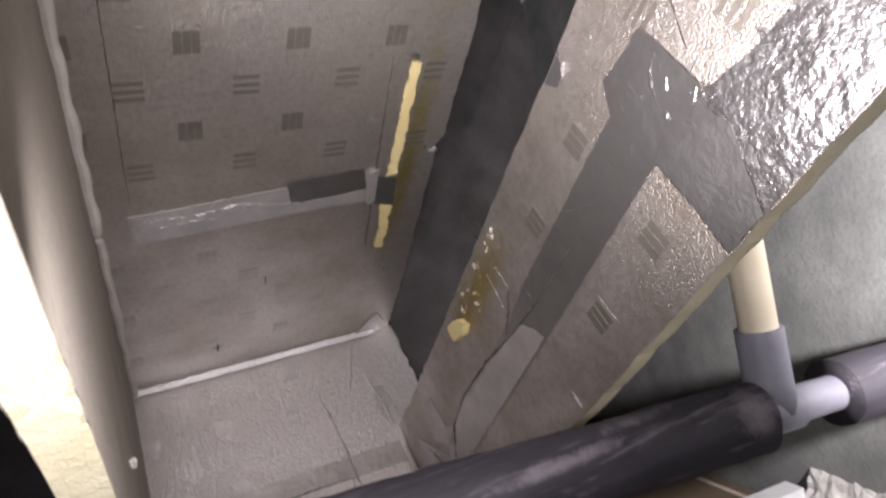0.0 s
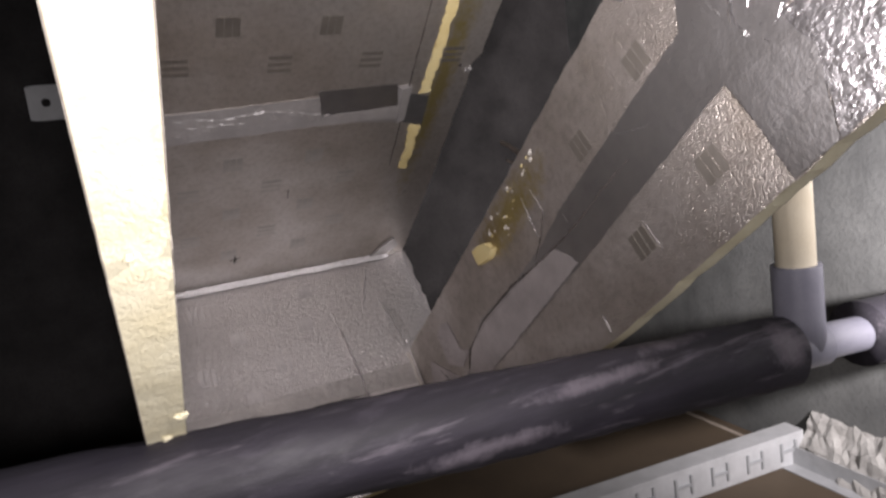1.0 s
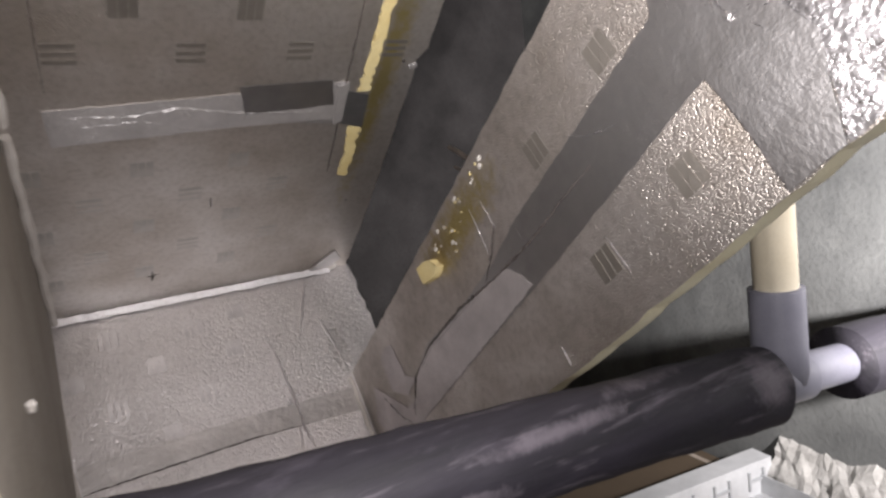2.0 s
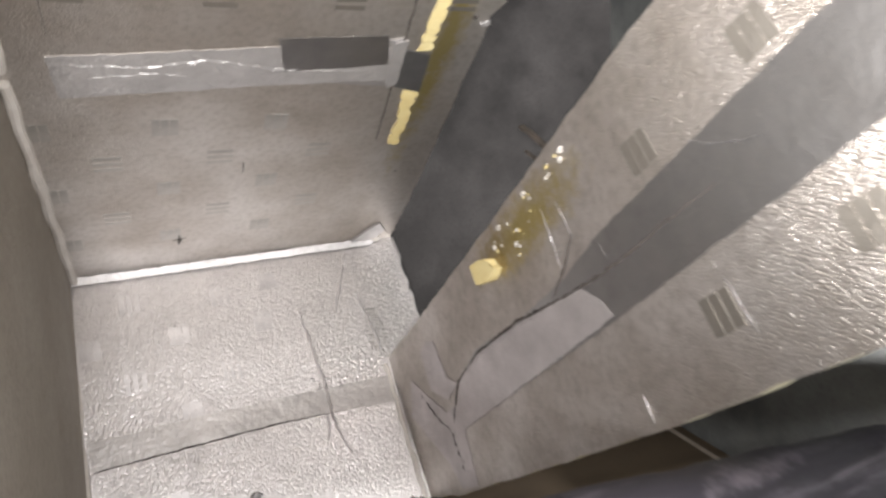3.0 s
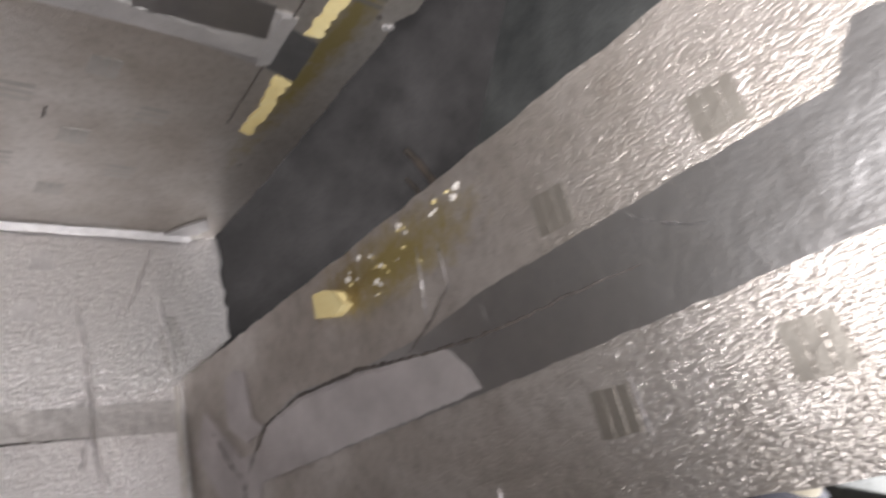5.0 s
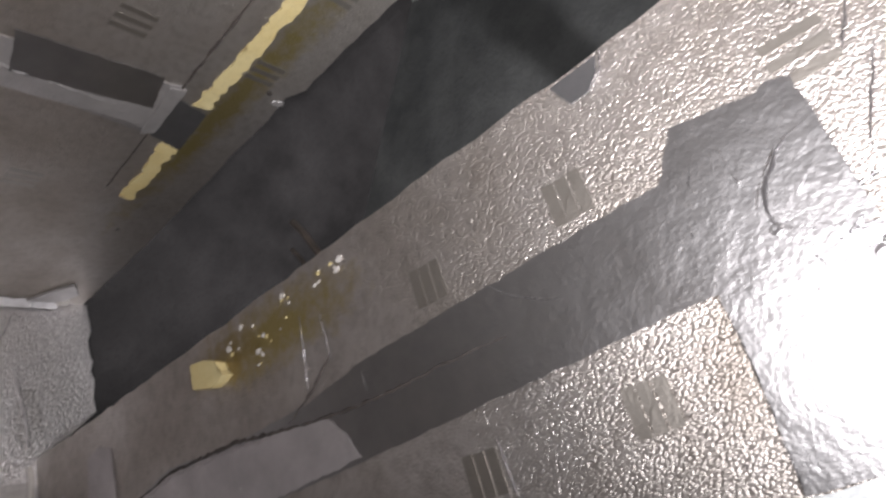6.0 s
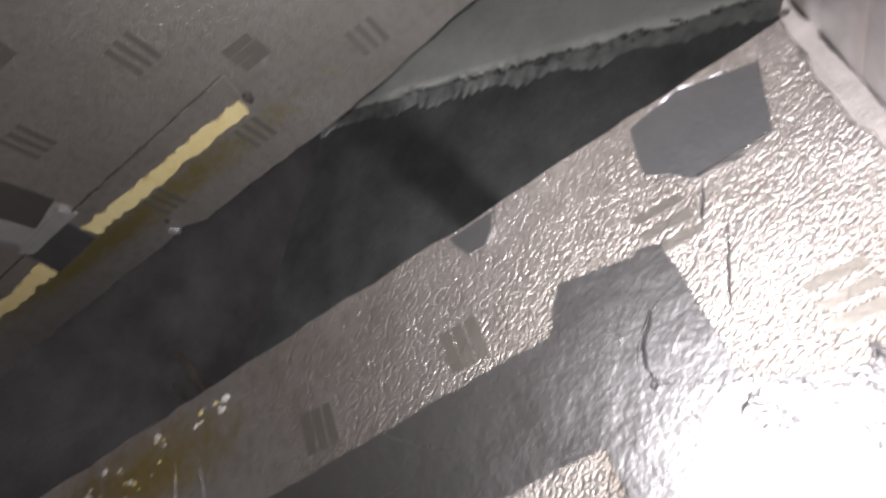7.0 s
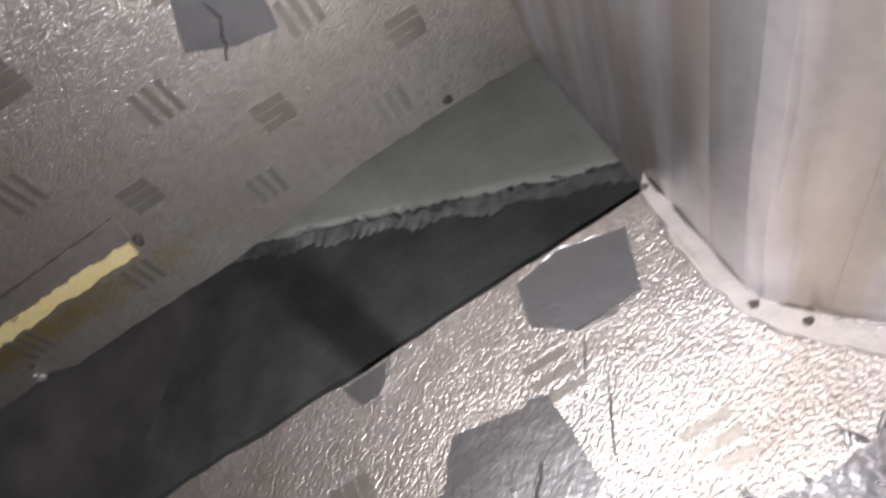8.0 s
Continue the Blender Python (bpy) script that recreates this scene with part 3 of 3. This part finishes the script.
for k in range(22):
    rng = random.Random(70 + k)
    part("blister", chunk(on_end, 0.245 + 0.1 * rng.random(), 2.4 + 0.04 * rng.random() ** 2, 0.002 + 0.0022 * rng.random(), 70 + k, 0.7), FOIL_END, end)
part("grime_streak", sheet(on_end, [(0.345, 2.5), (0.36, 2.495), (0.368, 2.45), (0.362, 2.424), (0.345, 2.425), (0.338, 2.46)], 0, 0.0004, 0.006, 0.002, 90), GRIME, end)
for k, (u, v, size) in enumerate(((0.3, 2.237, 0.006), (0.318, 2.238, 0.008), (0.336, 2.24, 0.007), (0.349, 2.239, 0.006))):
    part("torn_foil", chunk(on_end, u, v, size, 250 + k, 0.6), TAPE_WRINKLED, end, "crumpled torn foil along the cut edge")
part("puncture", chunk(on_end, 0.159, 2.297, 0.0085, 91, 0.45), TAPE_WRINKLED, end, "crumpled hole in the facing")
part("corner_tape", sheet(lambda u, v, h: Vector((u, END_Y - v * 0.5 - h, TOP_Z - 0.011 + v)), [(-0.005, 0.002), (0.385, 0.002), (0.385, 0.0105), (-0.005, 0.0105)], 0.002, 0.0026, seed=92), FOIL_END, end, "pale tape folded into the corner")
part("edge_bead", tube([(-0.006 + 0.001 * math.sin(k), END_Y - 0.002, 2.238 + 0.36 * k / 24) for k in range(25)], 0.0035, 8, True, 0.0015), SEALANT, end, "lumpy sealant bead")
part("side_bead", tube([(0.352 + 0.001 * math.sin(k * 2.1), END_Y - 0.002, 2.238 + 0.175 * k / 14) for k in range(15)], 0.003, 8, True, 0.0012), SEALANT, end, "lumpy sealant bead")

# left side board, its cut edge showing foam
left = thing("duct_board", "foil-faced side board with a thick cream cut foam edge", "insulation panel")


def on_left(u, v, h):
    lean = -0.0085 * (TOP_Z - v) / 0.374
    return Vector((lean + h, u, v))


edge_l = [(-0.12, 2.226), (0.2, 2.224), (0.35, 2.228), (0.52, 2.225), (0.75, 2.227), (0.998, 2.225), (0.998, 2.5995), (-0.12, 2.5995)]
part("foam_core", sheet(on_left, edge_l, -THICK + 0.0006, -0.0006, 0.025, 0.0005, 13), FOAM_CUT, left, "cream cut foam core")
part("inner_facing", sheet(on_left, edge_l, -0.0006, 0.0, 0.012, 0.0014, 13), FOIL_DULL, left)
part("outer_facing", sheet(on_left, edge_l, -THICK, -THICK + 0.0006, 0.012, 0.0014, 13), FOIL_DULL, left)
for k, (y, s) in enumerate(((0.5, 0.006), (0.55, 0.007), (0.62, 0.006), (0.3, 0.005), (0.68, 0.006))):
    part("foam_bump", chunk(lambda u, v, h: Vector((v, u, 2.226 - h)), y, -0.02 + 0.007 * math.sin(k * 2.0), s, 95 + k, 0.35), FOAM_CUT, left)
part("corner_bead", tube([(0.004 + 0.0008 * math.sin(k * 1.7), 0.02 + 0.61 * k / 40, TOP_Z - 0.004) for k in range(41)], 0.0055, 8, True, 0.002), SEALANT, left, "pale sealant bead in the corner")
part("corner_bead", tube([(0.004 + 0.0008 * math.sin(k * 1.3), 0.645 + 0.35 * k / 24, TOP_Z - 0.004) for k in range(25)], 0.005, 8, True, 0.002, 4), SEALANT, left, "pale sealant bead in the corner")
for k, (y, s) in enumerate(((0.47, 0.006), (0.6, 0.007), (0.53, 0.004))):
    part("foam_bump", chunk(lambda u, v, h: Vector((v, u, 2.227 - h)), y, -0.011, s, 240 + k, 0.5), FOAM_CUT, left)
part("foil_scrap", chunk(on_left, 0.588, 2.317, 0.0065, 99, 0.7), SEALANT, left, "bright scrap of foil")

# right side board: a strip with its cut lower edge showing
side = board("duct_board", "embossed foil-faced board strip patched with aluminium tape and old glue", on_side,
             [(-0.12, 2.214), (0.3, 2.214), (0.55, 2.213), (0.82, 2.222), (0.9, 2.224), (0.999, 2.236), (0.999, 2.42), (0.66, 2.424), (0.437, 2.43), (0.32, 2.431), (0.15, 2.436), (-0.12, 2.44)], FOIL_SIDE, FOAM_CUT, 14)
marks(on_side, [(0.459, 2.368), (0.361, 2.369), (0.459, 2.26), (0.363, 2.263)], False, MARK, side, False, 9)
marks(on_side, [(0.245, 2.372), (0.202, 2.311), (0.15, 2.26)], True, MARK, side, True, 10)
long_tape = part("long_tape", sheet(on_side, [(0.835, 2.283), (0.668, 2.287), (0.546, 2.289), (0.48, 2.291), (0.414, 2.293), (0.311, 2.296), (0.3, 2.353), (0.408, 2.349), (0.523, 2.345), (0.576, 2.337), (0.672, 2.336), (0.75, 2.343), (0.806, 2.33)], 0, 0.0005, seed=100), TAPE, side, "long strip of aluminium tape")
# paler sheet over the tape's end; its angle of reflection is put into colour
tape_end = part("tape_end", sheet(on_side, [(0.835, 2.283), (0.74, 2.2855), (0.668, 2.288), (0.6, 2.2895), (0.556, 2.291), (0.541, 2.292), (0.547, 2.305), (0.562, 2.322), (0.6, 2.327), (0.66, 2.333), (0.75, 2.338), (0.808, 2.328), (0.83, 2.31)], 0.0005, 0.0011, 0.005, 0.0009, 101), TAPE_PALE, side, "pale wrinkled tape end")
part("tape_tab", sheet(on_side, [(0.885, 2.388), (0.862, 2.393), (0.841, 2.386), (0.837, 2.341), (0.815, 2.328), (0.85, 2.32), (0.89, 2.342)], 0.0006, 0.0012, seed=102), TAPE_PALE, side, "pale tape tab")
part("tape_tab", sheet(on_side, [(0.942, 2.371), (0.867, 2.31), (0.83, 2.31), (0.835, 2.281), (0.847, 2.226), (0.888, 2.23), (0.903, 2.26), (0.977, 2.334)], 0.0004, 0.001, seed=103), TAPE_PALE, side, "pale tape tab")
patch = part("patch", sheet(on_side, [(0.304, 2.373), (0.285, 2.37), (0.268, 2.3665), (0.262, 2.369), (0.253, 2.366), (0.2525, 2.335), (0.252, 2.299), (0.284, 2.298), (0.311, 2.297), (0.32, 2.35)], 0.0006, 0.0012, seed=104), TAPE, side, "aluminium tape patch")
part("cross_tape", sheet(on_side, [(0.316, 2.298), (0.262, 2.305), (0.257, 2.266), (0.283, 2.2145), (0.32, 2.2145), (0.316, 2.26)], 0.0012, 0.0018, seed=105), TAPE, side, "aluminium tape running down to the cut edge")
wrap = part("crumpled_wrap", sheet(on_side, [(0.262, 2.3), (0.22, 2.285), (0.18, 2.28), (0.12, 2.285), (0.12, 2.2145), (0.282, 2.2145), (0.258, 2.266)], 0.0004, 0.0012, seed=106), TAPE_WRINKLED, side, "crumpled shiny foil wrap")
flap = part("flap", sheet(on_side, [(0.237, 2.427), (0.209, 2.432), (0.173, 2.422), (0.187, 2.388), (0.205, 2.387), (0.226, 2.387), (0.233, 2.394), (0.243, 2.4)], 0.0, 0.0016, seed=107), TAPE_DARK, side, "dark patch of smooth tape")
part("flap_rim", ridge(on_side, [(0.187, 2.387), (0.205, 2.3855), (0.226, 2.386)], 0.003, 0.0022, 108, 0.0004), TAPE_WRINKLED, flap)
part("flap_rim", ridge(on_side, [(0.235, 2.428), (0.209, 2.432), (0.185, 2.426)], 0.003, 0.0022, 109, 0.0004), TAPE_WRINKLED, flap)
nick = part("nick_tape", sheet(on_side, [(0.347, 2.428), (0.319, 2.429), (0.322, 2.421), (0.33, 2.413), (0.34, 2.413)], 0, 0.001, seed=110), TAPE_DARK, side, "small dark tape scrap")
part("nick_rim", ridge(on_side, [(0.316, 2.431), (0.32, 2.421), (0.329, 2.413)], 0.002, 0.002, 111, 0.0003), TAPE_WRINKLED, nick)
# open crack along the tape
part("crack", ridge(on_side, [(0.86, 2.24), (0.87, 2.28), (0.84, 2.31), (0.813, 2.329), (0.749, 2.339), (0.66, 2.336), (0.589, 2.326), (0.538, 2.321), (0.498, 2.32), (0.46, 2.321), (0.42, 2.32)], 0.0042, 0.002, 112, 0.0006), CREVICE, long_tape, "open crack along the tape")
part("tape_edge", ridge(on_side, [(0.813, 2.326), (0.749, 2.335), (0.66, 2.332), (0.6, 2.324)], 0.003, 0.0028, 113, 0.001), TAPE_PALE, side)
part("tape_split", ridge(on_side, [(0.93, 2.355), (0.895, 2.31), (0.87, 2.29), (0.868, 2.25), (0.872, 2.23)], 0.0025, 0.002, 114, 0.001), CREVICE, side)
part("tape_split", ridge(on_side, [(0.6, 2.33), (0.57, 2.345), (0.548, 2.36)], 0.002, 0.0016, 115), CREVICE, side)
for k in range(12):
    y = 0.81 - 0.0205 * k - 0.004 * math.sin(k * 2.3)
    part("wrinkle", ridge(on_side, [(y, 2.33 - 0.003 * (k % 3)), (y - 0.006, 2.305), (y + 0.002, 2.291)], 0.0052, 0.0011, 120 + k, 0.0014), TAPE_PALE, tape_end)
# star of creases where the tapes meet
star = (0.284, 2.308)
for k, (u, v, w) in enumerate(((0.291, 2.366, 0.004), (0.255, 2.303, 0.004), (0.235, 2.29, 0.004), (0.26, 2.27, 0.005), (0.272, 2.25, 0.005), (0.29, 2.225, 0.005), (0.262, 2.33, 0.003), (0.21, 2.27, 0.004), (0.245, 2.25, 0.004), (0.24, 2.315, 0.003), (0.282, 2.215, 0.006))):
    part("star_crease", ridge(on_side, [star, ((star[0] + u) / 2 + 0.002, (star[1] + v) / 2 - 0.002), (u, v)], w * 1.1, 0.0014, 140 + k, 0.0009), (TAPE, TAPE_WRINKLED)[k % 2], patch, "bright sharp foil crease")
part("star_knot", chunk(on_side, 0.284, 2.309, 0.0055, 160, 0.25), TAPE, patch, "crumpled bright foil knot")
for k in range(26):
    rng = random.Random(300 + k)
    y, z = rng.uniform(0.13, 0.26), rng.uniform(2.222, 2.282)
    a = rng.uniform(0, 3.1)
    d = rng.uniform(0.008, 0.02)
    part("crumple", ridge(on_side, [(y, z), (y + d * math.cos(a) * 0.5, z + d * 0.5 * math.sin(a) + 0.002), (y + d * math.cos(a), max(2.218, min(2.283, z + d * math.sin(a))))], 0.006, 0.0013, 300 + k, 0.001), TAPE_WRINKLED, wrap)
for k, pts in enumerate(([(0.569, 2.395), (0.572, 2.37), (0.575, 2.345)], [(0.549, 2.388), (0.548, 2.356)], [(0.548, 2.238), (0.549, 2.219)], [(0.445, 2.274), (0.443, 2.241)], [(0.526, 2.343), (0.523, 2.325)],
                         [(0.223, 2.361), (0.233, 2.343), (0.243, 2.324)], [(0.221, 2.386), (0.228, 2.374), (0.233, 2.364)], [(0.423, 2.35), (0.4135, 2.341), (0.4033, 2.3337), (0.388, 2.326), (0.3744, 2.3213)], [(0.29, 2.366), (0.295, 2.35), (0.3, 2.33)])):
    part("scratch", ridge(on_side, pts, 0.002, 0.0011, 170 + k, 0.0005), TAPE_WRINKLED, side, "bright scratch in the foil")
# folds of the patch, one lifted sheet lying over the other
part("patch_seam", ridge(on_side, [(0.302, 2.356), (0.307, 2.345), (0.3127, 2.3328), (0.316, 2.322)], 0.0022, 0.0014, 261, 0.0004), TAPE_WRINKLED, patch)
fold = [(0.2569, 2.3456), (0.2663, 2.3435), (0.275, 2.335), (0.2815, 2.327), (0.2855, 2.3192), (0.2851, 2.3108)]
part("patch_fold", ridge(on_side, fold, 0.004, 0.003, 262, 0.0008), TAPE_WRINKLED, patch, "bright lifted fold of foil tape")
part("patch_gap", ridge(on_side, [(u + 0.003, v + 0.0004) for u, v in fold], 0.002, 0.0016, 263, 0.0006), CREVICE, patch)
part("foil_flake", ridge(on_side, [(0.2685, 2.2955), (0.2629, 2.2976), (0.256, 2.302)], 0.006, 0.003, 264, 0.0006), TAPE_WRINKLED, patch)
for k, end_at in enumerate(((0.2521, 2.2666), (0.257, 2.285), (0.2881, 2.2725), (0.2754, 2.27))):
    part("patch_crease", ridge(on_side, [(0.281, 2.304), (0.5 * (0.281 + end_at[0]) - 0.002, 0.5 * (2.304 + end_at[1]) + 0.002), end_at], 0.005, 0.0018, 265 + k, 0.0008), TAPE_WRINKLED, patch)
# old glue and foam crumbs
part("foam_lump", sheet(on_side, [(0.69, 2.406), (0.672, 2.403), (0.658, 2.396), (0.651, 2.384), (0.668, 2.38), (0.69, 2.386)], 0.0, 0.009, 0.006, 0.0012, 186), FOAM, side, "torn lump of yellow foam")
for k in range(34):
    rng = random.Random(200 + k)
    y0, z0, spread = rng.choice(((0.6, 2.4, 0.02), (0.578, 2.412, 0.012), (0.547, 2.412, 0.008), (0.525, 2.412, 0.005), (0.643, 2.405, 0.015), (0.61, 2.385, 0.012)))
    part("foam_crumb", chunk(on_side, y0 + rng.uniform(-spread, spread), min(2.42, z0 + rng.uniform(-spread, spread) * 0.7), rng.choice((0.0015, 0.002, 0.0028, 0.0042)), 200 + k, 0.3), (SEALANT, FOAM)[k % 3 == 0], side)

for o in (top, end, left, side):
    tagged(o, group="boards of the sloping duct")

# cross duct: rounded smooth foil box spanning the gap
cross = thing("cross_duct", "smooth streaky foil-clad cross duct with a sealed rounded corner", "duct")
profile = [(0.138, 2.5985), (0.143, 2.5), (0.146, 2.45), (0.149, 2.362), (0.1475, 2.353), (0.142, 2.346), (0.118, 2.318), (0.09, 2.3), (0.04, 2.292), (-0.25, 2.285), (-0.25, 2.5985)]
bm = bmesh.new()
cols = []
for i in range(41):
    x = -0.01 + 0.368 * i / 40
    cols.append([bm.verts.new((x, y + 0.0012 * noise.noise(Vector((x * 9, z * 30, 2))), z + 0.0012 * noise.noise(Vector((x * 9, y * 40, 5))))) for y, z in profile])
for a, b in zip(cols, cols[1:]):
    for k in range(len(profile)):
        n = (k + 1) % len(profile)
        bm.faces.new((a[k], a[n], b[n], b[k]))
bm.faces.new(cols[0])
bm.faces.new(cols[-1])
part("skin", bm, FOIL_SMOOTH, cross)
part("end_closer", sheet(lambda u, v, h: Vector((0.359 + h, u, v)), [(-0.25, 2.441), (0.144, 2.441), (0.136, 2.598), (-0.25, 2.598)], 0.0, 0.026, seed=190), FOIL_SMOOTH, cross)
smear_in = [(0.1465, 2.445), (0.1485, 2.4), (0.149, 2.36), (0.142, 2.344), (0.118, 2.314), (0.09, 2.297), (0.04, 2.289)]
smear_out = [(0.04, 2.281), (0.092, 2.287), (0.124, 2.304), (0.15, 2.334), (0.159, 2.355), (0.16, 2.39), (0.154, 2.436)]
part("sealant_smear", sheet(on_side, smear_in + smear_out, 0.0004, 0.0024, 0.007, 0.0016, 191), SMEAR, cross, "wide smeared pale sealant")
for k, (y, z) in enumerate(((0.152, 2.436), (0.152, 2.352), (0.139, 2.333))):
    part("sealant_gap", chunk(lambda u, v, h: Vector((0.3568 - h, u, v)), y, z, 0.0035 + 0.0008 * (k % 2), 195 + k, 0.4), CREVICE, cross)
for k, (f0, f1) in enumerate(((0.5, 0.75),)):
    a, b = Vector((0.142, 2.346)), Vector((0.118, 2.318))
    p0, p1 = a.lerp(b, f0), a.lerp(b, f1)
    n = Vector((0.759, -0.651))
    bm = bmesh.new()
    vs = [bm.verts.new((x, q.x + n.x * h, q.y + n.y * h)) for h in (-0.001, 0.0008) for x, q in ((0.0, p0), (0.352, p0), (0.352, p1), (0.0, p1))]
    for f in ((0, 1, 2, 3), (4, 5, 6, 7), (0, 1, 5, 4), (1, 2, 6, 5), (2, 3, 7, 6), (3, 0, 4, 7)):
        bm.faces.new([vs[i] for i in f])
    part("foil_lap", bm, FOIL_SMOOTH, cross, "overlapping foil strip")

# thin dark rod hooked over the strip's upper edge
rod = thing("bent_wire", "thin dark bent wire hooked over the board edge", "wire")
part("stem", tube([(0.384, 0.55, 2.41), (0.388, 0.566, 2.446), (0.391, 0.58, 2.472), (0.392, 0.59, 2.487)], 0.0028, 10), STEEL_DARK, rod)
part("tip", tube([(0.385, 0.57, 2.42), (0.388, 0.585, 2.45), (0.389, 0.594, 2.464)], 0.0018, 8), STEEL_DARK, rod)


# ---- drain pipe in black insulation ----
PIPE_AT, PIPE_DIR = Vector((0.3, 1.706, 0.2936)), Vector((1, -0.108, -0.064))


def pipe_point(x):
    return PIPE_AT + PIPE_DIR * (x - 0.3)


def run(x0, x1, n):
    """Points along the pipe, with a second ring close to each end to keep the cut ends crisp."""
    xs = [x0 + (x1 - x0) * k / n for k in range(n + 1)]
    return [pipe_point(x) for x in [x0, x0 + 0.0008] + xs[1:-1] + [x1 - 0.0008, x1]]


TEE_X = 0.497
pipe = thing("drain_pipe", "grey plastic drain pipe in dusty black rubber insulation", "pipe", Matrix.Identity(4))
smooth(part("insulation_sleeve", tube(run(-1.05, TEE_X - 0.024, 130), 0.031, 40, True, 0.0022), RUBBER, pipe, "dusty black rubber foam sleeve"))
smooth(part("insulation_sleeve", tube(run(TEE_X + 0.075, 0.83, 30), 0.031, 40, True, 0.001), RUBBER, pipe, "dusty black rubber foam sleeve"))
smooth(part("inner_pipe", tube(run(TEE_X - 0.06, TEE_X + 0.1, 10), 0.0165, 28), PVC_GREY, pipe))
smooth(part("tee_body", tube(run(TEE_X - 0.05, TEE_X + 0.0205, 8), 0.0205, 32), PVC_GREY, pipe, "grey plastic tee"))
c = pipe_point(TEE_X)
smooth(part("tee_branch", tube([c, c + Vector((0, 0, 0.03)), c + Vector((0, 0, 0.0742)), c + Vector((0, 0, 0.075))], 0.0207, 32), PVC_GREY, pipe, "grey plastic tee socket"))
bend = [c + Vector((0, 0, 0.05)), c + Vector((0, 0, 0.25))] + [c + Vector((0.05 - 0.05 * math.cos(a), 0, 0.25 + 0.05 * math.sin(a))) for a in (0.4, 0.8, 1.2, 1.57)] + [c + Vector((0.36, 0, 0.3))]
smooth(part("branch_pipe", tube(bend, 0.0165, 28), PVC_CREAM, pipe, "cream plastic branch pipe"))
